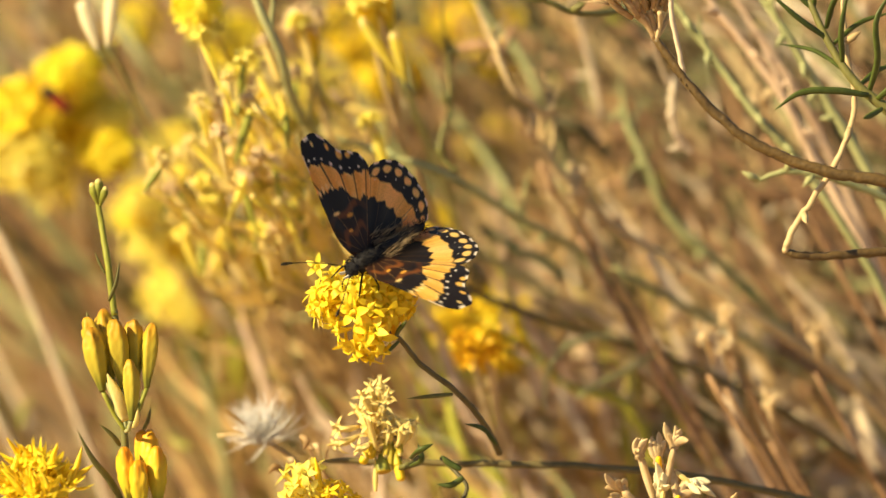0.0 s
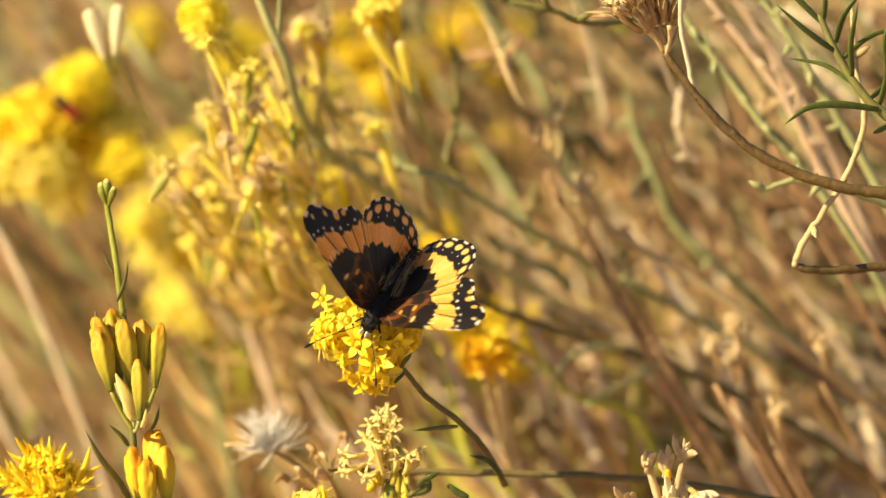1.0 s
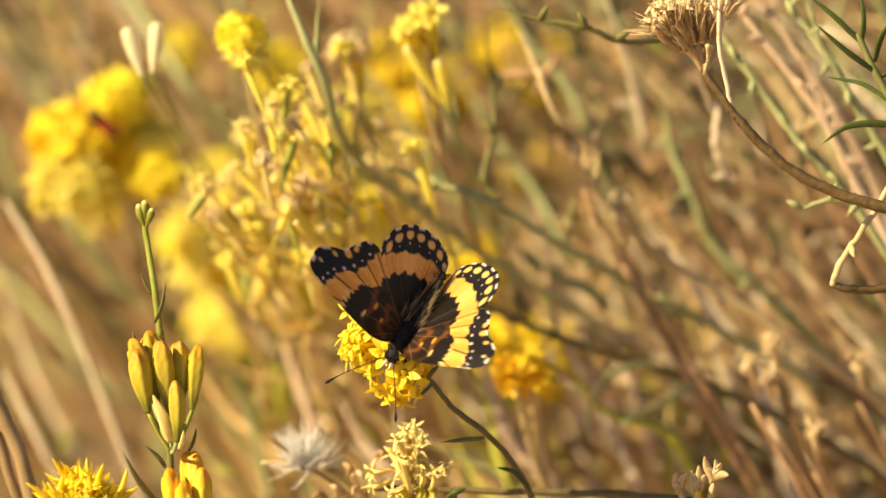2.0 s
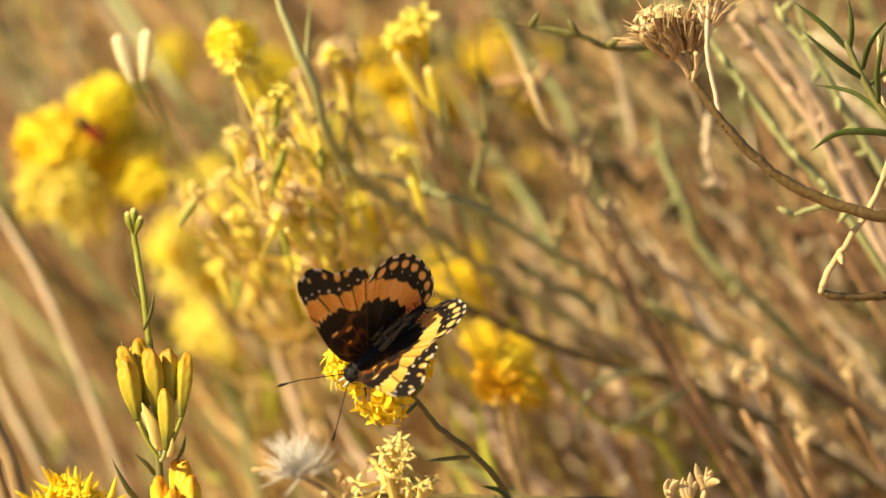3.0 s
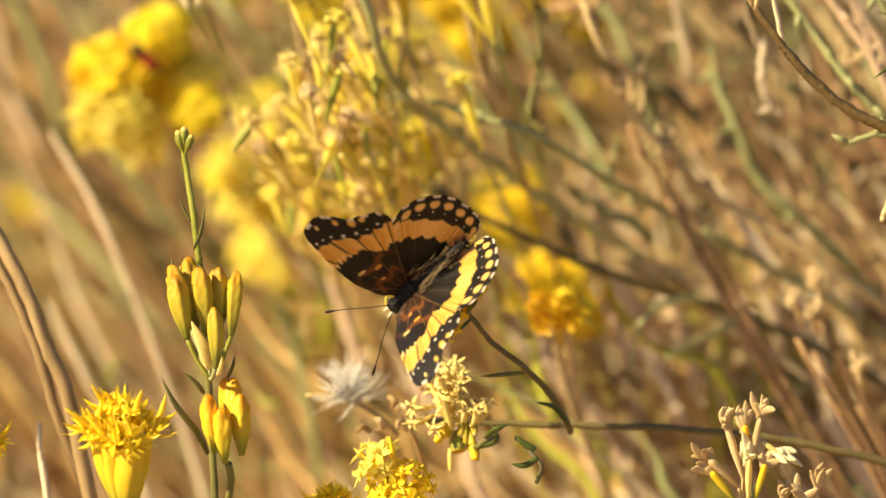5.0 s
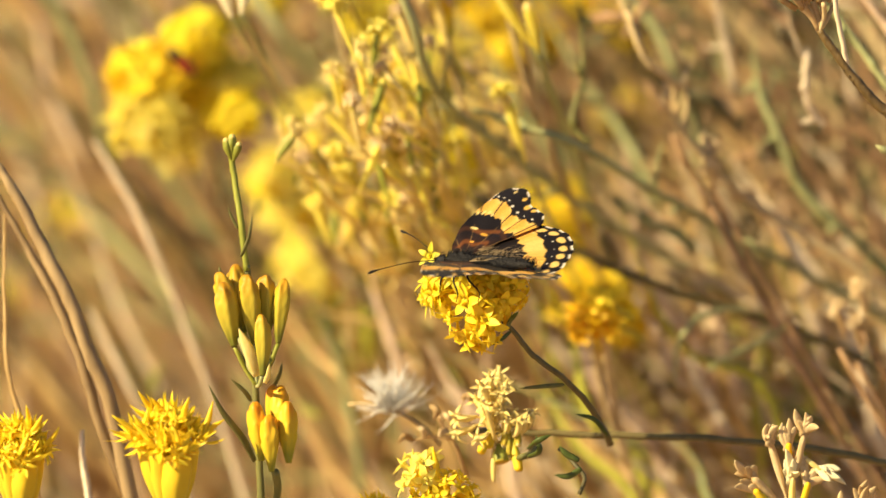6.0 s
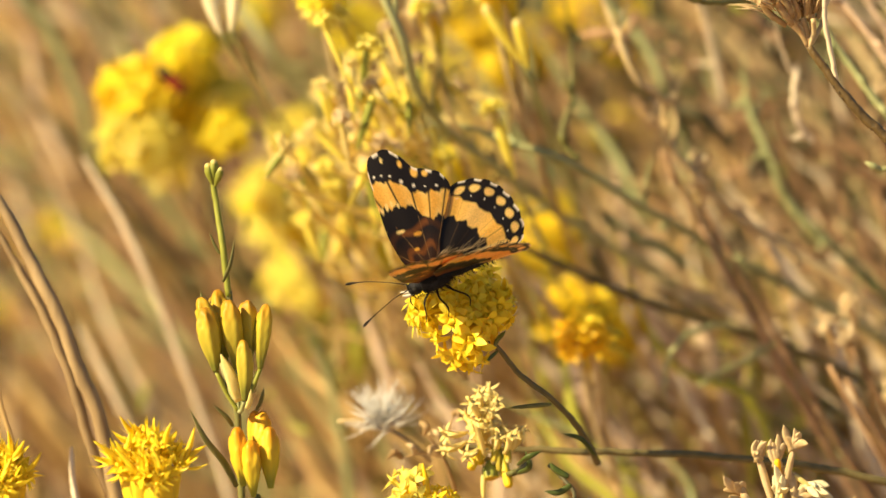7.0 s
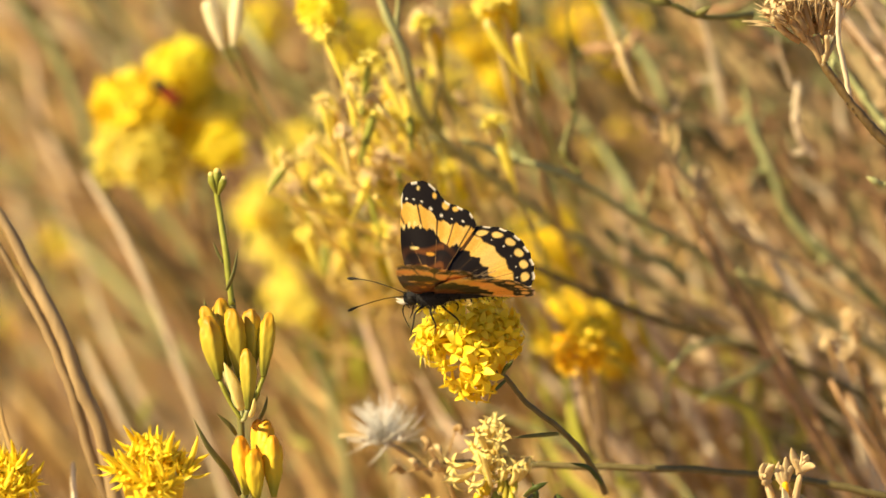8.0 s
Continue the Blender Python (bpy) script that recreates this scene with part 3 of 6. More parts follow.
# ---- the flower that the butterfly feeds on ----
def build_main_flower():
    f = thing("flower", S((13.8, -36.4, 16)), "yellow star-shaped florets in a rounded head on a slim green stem", "flower")
    pts = [(-3.2, -16.8, 2), (-1.5, -18.5, 3), (1.5, -22.2, 5), (6.6, -26.2, 8), (11.0, -31.2, 14), (14.0, -36.8, 22)]
    part("stem", stem_mesh(pts, (0.36, 0.42, 0.46, 0.56), 30, 8, 0.08), M_OLIVE, f)
    part("leaf", leaf_mesh([(-2.0, -18.1, 2), (-1.3, -16.7, -1), (-0.4, -15.7, -2)], 0.9), M_LEAF, f)
    part("leaf", leaf_mesh([(-1.5, -18.8, 3), (-3.2, -20.2, 1), (-4.9, -21.0, 0)], 0.6), M_LEAF, f)
    part("leaf", leaf_mesh([(6.6, -27.1, 8), (3.2, -27.3, 6), (-0.4, -27.6, 5)], 0.7), M_STEM, f)
    part("leaf", leaf_mesh([(13.4, -35.0, 12), (11.0, -32.3, 10), (8.4, -31.6, 9)], 0.8), M_LEAF, f)
    for c, way, r, n, kit, seed in (((-9.4, -12.4, 2), (-0.45, 0.45, -0.8), 5.2, 15, FLORET, 11), ((-4.6, -11.4, 3), (0.15, 0.5, -0.8), 4.8, 13, FLORET, 14),
                                    ((-7.0, -15.4, 0), (-0.1, -0.25, -0.95), 4.4, 12, FLORET_GOLD, 15), ((-5.9, -18.6, 0), (0.0, -0.75, -0.65), 3.0, 8, FLORET_GOLD, 12),
                                    ((-12.8, -12.8, 1), (-0.85, 0.05, -0.55), 2.5, 7, FLORET, 16), ((-2.0, -12.6, 2), (0.75, 0.0, -0.6), 3.0, 9, FLORET_GOLD, 13)):
        flower_head(f, c, way, r, n, kit, seed, INVOL_Y if r > 4 else None, 1.55, 0.7, 0.8, 1.3, odd=FLORET_GOLD, depth=5.5)
    p, q = S((-2.2, -18.0, 2)) - f.location, S((-2.6, -12.6, 1)) - f.location
    part("involucre", INVOL_OR, None, f, "orange tube", at=aim_pose(p, q - p, 0.5, (q - p).length / 0.008) @ Matrix.Diagonal((1.6, 1.6, 1, 1)))
    for x in (-13.9, -13.3):
        part("filament", stem_mesh([(x, -13.4, 0), (x + 0.1, -15.0, -0.6), (x + 0.35, -16.9, -0.6)], (0.16, 0.14, 0.06), 8, 5), M_PALE, f)
    # one floret stands off to the side on a thread-like stalk
    part("floret", FLORET[0], None, f, at=aim_pose(S((-13.9, -7.5, -1)) - f.location, V((-0.35, 0.25, -0.9)), 0.3, 1.05))
    part("stalk", stem_mesh([(-13.8, -7.7, 0), (-11.9, -10.3, 3), (-9.8, -12.9, 5)], 0.18, 8, 6), M_PALE, f)
    return f


def build_pale_flower():
    f = thing("wilted_flower", S((3.7, -36.8, 22)), "fading pale yellow florets drooping from a thin green stem", "flower")
    part("stem", stem_mesh([(-1.9, -35.1, 14), (-1.0, -38.1, 17), (1.0, -37.9, 10), (3.7, -36.9, 22)], (0.4, 0.45, 0.5, 0.5), 20, 8, 0.05), M_STEM, f)
    hub = (-1.8, -35.1, 14)
    for i, (a, b, size, kind) in enumerate((((-4.0, -30.1, 11.8), (-5.3, -27.1, 9.8), 1, 0), ((-3.7, -29.9, 14), (-4.2, -25.9, 12), 0.9, 0), ((-3.5, -30.3, 16.2), (-2.7, -25.4, 14.2), 1.05, 0), ((-3.1, -30.1, 12.9), (-1.6, -26.9, 10.9), 1, 0), ((-3.7, -30.4, 15.1), (-3.0, -27.7, 13.1), 1, 0), ((-3.5, -30.4, 11.8), (-2.2, -28.4, 9.8), 1, 0), ((-4.0, -30.8, 14), (-4.4, -28.3, 12), 0.9, 0), ((-4.9, -32.6, 16.2), (-6.1, -29.5, 14.2), 1, 0), ((-6.1, -31.9, 12.9), (-9.2, -32.0, 10.9), 1, 1), ((-6.1, -33.4, 15.1), (-9.4, -34.5, 13.1), 1.1, 2), ((-4.4, -34.4, 11.8), (-6.0, -35.1, 9.8), 0.9, 1), ((-4.0, -34.5, 14), (-4.6, -31.6, 12), 1, 0), ((-2.9, -34.1, 16.2), (-3.7, -31.2, 14.2), 1, 1), ((-2.0, -33.9, 12.9), (-2.2, -30.8, 10.9), 1, 0), ((-1.4, -34.0, 15.1), (-0.5, -31.2, 13.1), 0.9, 1), ((-0.3, -35.0, 11.8), (0.6, -32.1, 9.8), 0.9, 0), ((0.9, -34.5, 14), (2.5, -31.3, 12), 0.85, 2), ((-3.7, -35.5, 16.2), (-2.7, -36.2, 14.2), 0.8, 1), ((-1.4, -34.5, 12.9), (-1.4, -32.4, 10.9), 0.9, 2), ((-0.5, -35.4, 15.1), (-1.4, -36.1, 13.1), 0.75, 1), ((-3.3, -35.3, 11.8), (-4.8, -30.0, 9.8), 0.9, 1), ((-2.6, -32.5, 14), (-2.0, -29.7, 12), 0.9, 2))):
        p, q = S(a) - f.location, S(b) - f.location
        part("floret", FLORET_PALE[kind], None, f, at=aim_pose(q, q - p + V((0, 0, -1)) * 0.0012, i * 1.3, size * 1.05))
        part("tube", stem_mesh([b, tuple(Vector(a).lerp(Vector(b), 0.45) + Vector((0.2, -0.3, 0))), a], (0.58, 0.46, 0.28), 7), M_PALE, f)
        part("stalk", stem_mesh([a, tuple(Vector(a).lerp(Vector(hub), 0.5) + Vector((0.5, 0.6, 0))), hub], 0.16, 6), M_PALE, f)
    for i, (a, b, mesh, wide) in enumerate((((-4.0, -33.9, 13), (-5.2, -37.4, 12), INVOL_Y, 0.62), ((-3.5, -33.6, 13), (-4.2, -36.5, 12), INVOL_Y, 0.6), ((-1.4, -33.3, 13), (-2.0, -37.0, 12), INVOL_YSLIM, 0.7), ((-1.0, -33.1, 13), (-1.4, -39.1, 12), INVOL_YSLIM, 0.62), ((-0.5, -35.1, 13), (0.3, -40.0, 12), INVOL_Y, 0.66), ((0.0, -32.7, 13), (0.4, -36.8, 12), INVOL_YSLIM, 0.66), ((-3.4, -36.5, 13), (-3.6, -41.9, 12), INVOL_CREAM, 0.42), ((-3.7, -32.7, 13), (-3.1, -28.7, 12), INVOL_CREAM, 0.9), ((-4.9, -33.1, 13), (-4.4, -30.1, 12), INVOL_CREAM, 0.9), ((-2.6, -36.2, 13), (-2.2, -39.1, 12), INVOL, 0.7), ((0.4, -35.1, 13), (1.3, -32.2, 12), INVOL_CREAM, 0.8))):
        p, q = S(a) - f.location, S(b) - f.location
        k = (q - p).length / 0.0075
        part("involucre", mesh, None, f, at=aim_pose(p, q - p, i, k) @ Matrix.Diagonal((wide / k * 1.1, wide / k * 1.1, 1, 1)))
    for i, pts in enumerate(([(1.9, -36.3, 3), (3.6, -34.8, 0), (5.3, -34.0, 0)], [(1.9, -37.7, 5), (3.6, -36.2, 2), (3.0, -34.1, 2)],
                             [(9.6, -38.2, 6), (7.5, -37.0, 6), (6.6, -36.0, 6)], [(10.0, -39.4, 6), (7.9, -40.6, 6), (5.9, -40.4, 6)])):
        part("leaf", leaf_mesh(pts, 1.0), M_LEAF, f)
    part("twig", stem_mesh([(6.7, -36.9, 14), (9.2, -39.2, 10), (10.5, -40.9, 9), (9.7, -43.5, 9)], 0.35, 12), M_STEMDARK, f)
    return f


def build_bud_stalk():
    foot = G(-0.03, 0.06)
    f = thing("bud_stalk", S(foot), "upright green stalk with clustered yellow-green buds and orange-tipped lower buds", "flower")
    part("stem", stem_mesh([(-46.5, 6.5, 5), (-45.7, 1.3, 5), (-44.6, -5.5, 4), (-43.7, -12.8, 4)], (0.45, 0.48, 0.52, 0.5), 24, 8, 0.05), M_BRACT, f, "yellow-green upper stem")
    part("stem", stem_mesh([(-43.7, -11.9, 4), (-42.8, -22.7, 5), (-42.3, -31.2, 5), (-41.7, -41.5, 5), (-40.5, -62.1, 5), foot],
                           (0.5, 0.5, 0.55, 0.6, 0.65, 1.4), 40, 8, 0.04), M_STEM, f)
    big = [bud_mesh("bud", 8.6, 1.15, (M_BUD, M_BUD), 13, seed=70 + i, blunt=0.62, relief=0.26) for i in range(3)]
    low = [bud_mesh("bud", 8.6, 1.2, (M_BUDLOW, M_BUDLOW), 8, seed=80 + i, blunt=0.6, relief=0.2) for i in range(2)]
    for i, (a, b, s) in enumerate((((-45.2, -24.0, -1), (-47.3, -14.5, -2), 1.1), ((-44.7, -22.7, 2), (-47.3, -12.8, 2), 1), ((-44.0, -22.1, 3), (-45.9, -11.8, 4), 1), ((-42.3, -23.6, 0), (-43.2, -13.2, -1), 1), ((-41.6, -22.1, 3), (-41.9, -13.7, 4), 0.85), ((-40.2, -22.0, 1), (-40.1, -13.3, 1), 1), ((-38.6, -23.6, 0), (-38.0, -13.8, 0), 0.85), ((-40.8, -28.4, -3), (-40.5, -19.2, -3.5), 0.9))):
        p, q = S(a) - f.location, S(b) - f.location
        k = (q - p).length / 0.0086
        part("bud", big[i % 3], None, f, at=aim_pose(p, q - p, i * 1.1, k) @ Matrix.Diagonal((s * 1.08, s * 1.08, 1, 1)))
        part("stalk", stem_mesh([a, tuple((Vector(a) + Vector((-41.8, -30.1, 0))) / 2 + Vector((0, -0.6, 0))), (-41.8, -30.1, 0)], (0.34, 0.3, 0.36), 8), M_STEMGREY if i % 2 else M_BRACT, f)
    for i, (a, b) in enumerate((((-41.0, -41.3, -1), (-42.1, -32.4, -1)), ((-39.4, -42.8, -2), (-39.9, -34.3, -3)), ((-38.6, -38.5, 0), (-38.3, -30.0, 1)), ((-39.2, -38.0, 2), (-39.5, -30.0, 2)), ((-36.9, -41.6, -1), (-37.3, -32.3, -1)))):
        p, q = S(a) - f.location, S(b) - f.location
        k = (q - p).length / 0.0086
        part("bud", low[i % 2], None, f, "orange-tipped bud", at=aim_pose(p, q - p, i * 1.7, k) @ Matrix.Diagonal((1.15, 1.15, 1, 1)))
    part("stem", stem_mesh([(-39.0, -42.9, 0), (-38.7, -45.2, 2), (-39.5, -50.0, 4), (-40.8, -57.0, 5)], 0.6, 12), M_STEM, f)
    for pts, w in (([(-42.1, -29.0, 3), (-43.7, -26.8, 1), (-45.3, -23.8, 1)], 0.9), ([(-40.9, -28.2, 3), (-39.6, -26.0, 1), (-39.2, -23.8, 0)], 0.9), ([(-44.5, -10.6, 3), (-43.4, -8.1, 2), (-42.7, -4.2, 2)], 0.6),
                   ([(-45.1, -6.4, 4), (-46.0, -4.7, 4), (-46.6, -3.1, 4)], 0.45), ([(-42.2, -41.5, 2), (-43.9, -38.0, 0), (-46.8, -34.0, -2), (-48.9, -29.9, -3)], 1.05), ([(-42.8, -32.4, 2), (-43.7, -31.0, 1), (-45.7, -29.1, 0)], 0.75),
                   ([(-39.5, -30.3, 4), (-38.5, -28.2, 3), (-38.2, -26.5, 3)], 0.6), ([(-46.8, -14.7, 3), (-47.6, -13.2, 3), (-47.8, -11.9, 3)], 0.6)):
        part("leaf", leaf_mesh(pts, w), M_STEM, f)
    part("bract", leaf_mesh([(-41.7, -28.5, -1), (-42.9, -24.8, -2), (-44.5, -21.3, -2)], 1.9), M_PALE, f)
    part("bract", leaf_mesh([(-40.6, -29.6, -1), (-40.1, -28.3, -1), (-39.9, -26.7, -1)], 0.9), M_PALE, f)
    tip = [bud_mesh("bud", 3.2, 0.65, (M_BRACT, M_PALE), 6, seed=90, blunt=0.5)]
    for i, (a, b) in enumerate((((-46.1, 4.1, 4), (-47.1, 7.3, 3)), ((-46.0, 4.2, 4), (-46.1, 7.9, 3)), ((-45.8, 3.9, 4), (-45.0, 6.8, 3)))):
        p, q = S(a) - f.location, S(b) - f.location
        part("bud", tip[0], None, f, "small green bud", at=aim_pose(p, q - p, i, (q - p).length / 0.0032))
    return f


def build_yellow_head(c, seed, foot, radius=4.2, label="bright yellow flower head with spiky open florets"):
    f = thing("yellow_flower", S(foot), label, "flower", "yellow flower heads")
    low = (c[0] + 2, c[1] - 13, c[2] + 2)
    part("stem", stem_mesh([low, (c[0] + 4, c[1] - 30, c[2] + 4), (c[0] + 8, c[1] - 90, c[2] + 8), foot], (0.6, 0.7, 0.9, 1.4), 22), M_STEM, f)
    rng = random.Random(seed)
    k = radius / 4.6
    foot_u = (c[0] + 0.6, c[1] - 12.5 * k, c[2] + 1)
    # each head is a bundle of stout tubes, every one with a tuft of florets at its mouth
    for j, (du, dw, dd, wide) in enumerate(((-3.6, -1.8, 0.5, 1.6), (1.2, -3.6, -2.2, 2.1), (3.3, -2.0, 1.5, 1.6), (-0.8, 0.6, 3.0, 1.6), (-1.6, -3.0, -1.2, 1.4), (1.4, 0.4, 1.0, 1.4))):
        mouth = (c[0] + du * k, c[1] + dw * k, c[2] + dd * k)
        low_j = (foot_u[0] + du * 0.28 * k, foot_u[1] - rng.uniform(0, 1.2), foot_u[2] + dd * 0.3 * k)
        p, q = S(low_j) - f.location, S(mouth) - f.location
        m = (q - p).length / 0.008
        part("involucre", INVOL_Y, None, f, at=aim_pose(p, q - p, j, m) @ Matrix.Diagonal((wide * k / m, wide * k / m, 1, 1)))
        flower_head(f, mouth, (du * 0.10, 0.85, -0.35 + dd * 0.08), 2.5 * k, 9, SPIKY, seed + 3 * j, None, 1.2, 0.45, 0.9, 0.6 + 0.3 * k)
        for n in range(2 + j % 2):
            d = Vector((du * 0.10 + rng.uniform(-0.7, 0.7), 1.0 + rng.uniform(-0.3, 0.3), rng.uniform(-0.7, 0.3)))
            a = Vector(mouth) + Vector((rng.uniform(-1.6, 1.6), 0.5, rng.uniform(-1.6, 1.0))) * k
            ln = rng.uniform(3.0, 5.0) * k
            bend = Vector((rng.uniform(-0.9, 0.9), 0, 0)) * k
            part("style_arm", stem_mesh([tuple(a), tuple(a + d * ln * 0.5), tuple(a + d * ln + bend)], (0.55 * k, 0.5 * k, 0.4 * k, 0.08), 8, 6), M_GOLD, f)
    return f


def build_mixed_head(foot):
    """Two tufts on one stem: fading lemon florets above, golden ones below."""
    f = thing("yellow_flower", S(foot), "ragged lemon and golden florets crowded on one stem", "flower", "yellow flower heads")
    part("stem", stem_mesh([(-10.5, -50.5, 7), (-9.0, -70, 9), (-4.0, -130, 14), foot], (0.6, 0.7, 0.9, 1.4), 22), M_STEM, f)
    for c, way, r, n, kit, seed in (((-14.4, -40.2, 5), (-0.3, 0.7, -0.6), 3.2, 8, FLORET_LEMON, 210), ((-10.0, -44.2, 5), (0.3, 0.5, -0.8), 4.2, 14, FLORET_GOLD, 211),
                                    ((-11.0, -48.0, 4), (-0.1, 0.0, -1.0), 4.0, 12, FLORET, 212), ((-13.2, -45.4, 6), (-0.5, 0.3, -0.8), 3.0, 7, FLORET_GOLD, 213)):
        flower_head(f, c, way, r, n, kit, seed, INVOL_Y, 1.45, 0.7, 0.8, 1.05, depth=6)
    part("style_arm", stem_mesh([(-12.0, -41.5, 4), (-12.1, -38.6, 3.5), (-12.6, -36.0, 3)], (0.7, 0.5, 0.08), 8, 6), M_GOLD, f)
    return f


def build_dry_flower(c, seed, foot):
    f = thing("dry_flower", S(foot), "withered straw-coloured flower with curled florets on a thin stem", "flower", "withered flowers")
    part("stem", stem_mesh([(c[0] + 1, c[1] - 9, c[2] + 1), (c[0] + 3, c[1] - 30, c[2] + 4), foot], (0.5, 0.7, 1.2), 16), M_STEMGREY, f)
    rng = random.Random(seed)
    hub = (c[0] + 0.6, c[1] - 13.0, c[2] + 1)
    for a, b, kit, wide in (((1.2, -2.6), (5.2, -5.4), INVOL_CREAM, 0.75), ((-0.6, -11.0), (-5.2, -6.2), INVOL_DRY, 0.75), ((-1.0, -13.0), (-4.6, -8.6), INVOL_Y, 0.9),
                            ((0.8, -13.0), (0.6, -6.5), INVOL_CREAM, 0.9), ((1.6, -13.4), (3.2, -7.5), INVOL_Y, 0.8), ((0.0, -9.5), (-2.6, -1.0), INVOL_DRY, 0.8), ((0.8, -8.5), (2.6, 0.4), INVOL_DRY, 0.7), ((0.4, -5.5), (0.2, -1.6), INVOL_OR, 0.8)):
        p = S((c[0] + a[0], c[1] + a[1], c[2] + rng.uniform(-1, 1))) - f.location
        q = S((c[0] + b[0], c[1] + b[1], c[2] + rng.uniform(-2, 0.5))) - f.location
        m = (q - p).length / 0.0075
        part("involucre", kit, None, f, at=aim_pose(p, q - p, rng.uniform(0, 6), m) @ Matrix.Diagonal((wide * 0.62 / m, wide * 0.62 / m, 1, 1)))
        for n in range(7):
            o = Vector((c[0] + b[0], c[1] + b[1], c[2] - 0.8))
            d = Vector((b[0] - a[0], b[1] - a[1], 0)).normalized() + Vector((rng.uniform(-0.9, 0.9), rng.uniform(-0.6, 0.9), rng.uniform(-0.9, 0.3)))
            ln = rng.uniform(1.4, 2.8)
            curl = Vector((rng.uniform(-1, 1), rng.uniform(-1, 0.6), -0.4)) * 0.7
            part("petal", leaf_mesh([tuple(o - d * 0.6), tuple(o + d * ln * 0.6), tuple(o + d * ln + curl)], 1.35, 8), M_CREAM if kit is INVOL_CREAM else M_DRYFL, f)
        part("stalk", stem_mesh([(c[0] + a[0], c[1] + a[1], c[2]), ((2 * c[0] + a[0] + 0.6) / 2 - 0.3, (2 * c[1] + a[1] - 13.0) / 2, c[2] + 0.6), hub], 0.22, 7), M_DRYFL, f)
    return f


def build_branch():
    foot = G(0.32, 0.0)
    f = thing("seed_head_branch", S(foot), "arching woody twig with a dried straw-coloured seed head", "twig")
    part("twig", stem_mesh([(39.4, 27.3, 0), (41.3, 24.6, 0), (45.5, 19.1, 0), (49.4, 15.2, 0), (54.0, 11.6, 0), (59.1, 9.3, 0), (66.0, 7.1, 0), (73.4, 5.9, 0), (84.9, 0.8, 2), (102.6, -23.3, 6), foot],
                           (0.55, 0.66, 0.74, 0.82, 0.88, 0.92, 1.0, 1.2, 2.0), 70, 9, 0.12, 0.1), M_BARK, f)
    rng = random.Random(5)
    pts = spline([(41.3, 24.6, 0), (45.5, 19.1, 0), (49.4, 15.2, 0), (59.1, 9.3, 0), (72.8, 6.0, 0)], 26)
    for i, p in enumerate(pts[1:-1]):
        d = Vector((rng.uniform(-0.6, 0.6), rng.choice((-1, 1)) * rng.uniform(0.6, 1), rng.uniform(-0.8, 0.1)))
        a = S(p) + V(d) * 0.00065
        part("leaf_scar", tube(bmesh.new(), [a, a + V(d) * 0.0002, a + V(d) * 0.0004], [0.0002, 0.00016, 0.00006], 6), M_BARK, f)
    for k, (e, r) in enumerate((((37.9, 30.6, 0), 0.45), ((35.3, 33.5, -1), 0.4), ((39.9, 31.3, -2), 0.4), ((41.8, 31.9, 2), 0.35), ((36.7, 31.9, 2), 0.35))):
        part("stalk", stem_mesh([(39.4, 27.1, 0), tuple((a + b) / 2 + 0.4 for a, b in zip(e, (39.4, 27.1, 0))), e], r, 10), M_DRY, f)
    # dry funnels of narrow bracts, tufted with silky hairs
    for base, tip, r0, r1, n, mat in (((39.2, 27.4, 0), (32.6, 36.2, -2), 0.5, 3.0, 7, M_HUSK), ((39.4, 27.6, 0), (36.8, 36.8, 0), 0.5, 3.0, 7, M_HUSK), ((39.6, 29.0, 1), (39.8, 36.6, 1), 0.5, 2.2, 6, M_HUSK), ((41.6, 33.4, -2), (42.6, 39.6, -3), 0.5, 2.0, 10, M_BLEACH)):
        axis = (Vector(tip) - Vector(base)).normalized()
        side = axis.cross(Vector((0, 0, 1))).normalized()
        deep = axis.cross(side)
        hairs = bmesh.new()
        part("stalk", stem_mesh([base, tuple(Vector(base).lerp(Vector(tip), 0.2) + side * 0.3), tuple(Vector(base).lerp(Vector(tip), 0.42))], (0.42, 0.4, 0.7), 8), mat, f)
        for j in range(n):
            a = 6.283 * j / n + rng.uniform(-0.25, 0.25)
            o = side * math.cos(a) + deep * math.sin(a)
            reach = rng.uniform(0.6, 1.0)
            low = Vector(base).lerp(Vector(tip), 0.34) + o * (r0 + 0.5) + axis * rng.uniform(0, 1.5)
            top = Vector(base).lerp(Vector(tip), reach) + o * r1 * reach * rng.uniform(0.85, 1.1)
            part("bract", tube(bmesh.new(), [S(p) for p in spline([low, low.lerp(top, 0.5) + o * 0.35, top, top + o * 0.7 + axis * 0.5], 9)], [0.0004, 0.0005, 0.0005, 0.00015], 6, 0.35, 0.25, rng), mat, f)
        for j in range(60):
            a, r = rng.uniform(0, 6.283), r1 * rng.random() ** 0.5
            o = side * math.cos(a) + deep * math.sin(a)
            p = Vector(tip) - axis * rng.uniform(1.5, 4.0) + o * r * 0.8
            d = axis + o * rng.uniform(0.2, 1.0)
            ln = rng.uniform(1.8, 4.2)
            tube(hairs, [S(p), S(p + d * ln * 0.5), S(p + d * ln + o * 0.5)], [0.00011, 0.0001, 0.00003], 4)
        flower_head(f, tuple(Vector(tip) - axis * 1.0), tuple(axis), r1 * 0.9, 7, FLORET_DRY, 100 + n, None, 1.4, 1.0, 0.9, 0.9)
        part("hairs", hairs, M_DRYFL, f, "straw-coloured silky tuft")
    part("twig", stem_mesh([(43.5, 22.2, 0), (42.7, 26.3, -1), (41.7, 30.5, -2), (41.5, 35.5, -3), (41.7, 41.4, -3)], (0.4, 0.4, 0.42, 0.35), 20, 7, 0.1, 0.12), M_BLEACH, f)
    return f


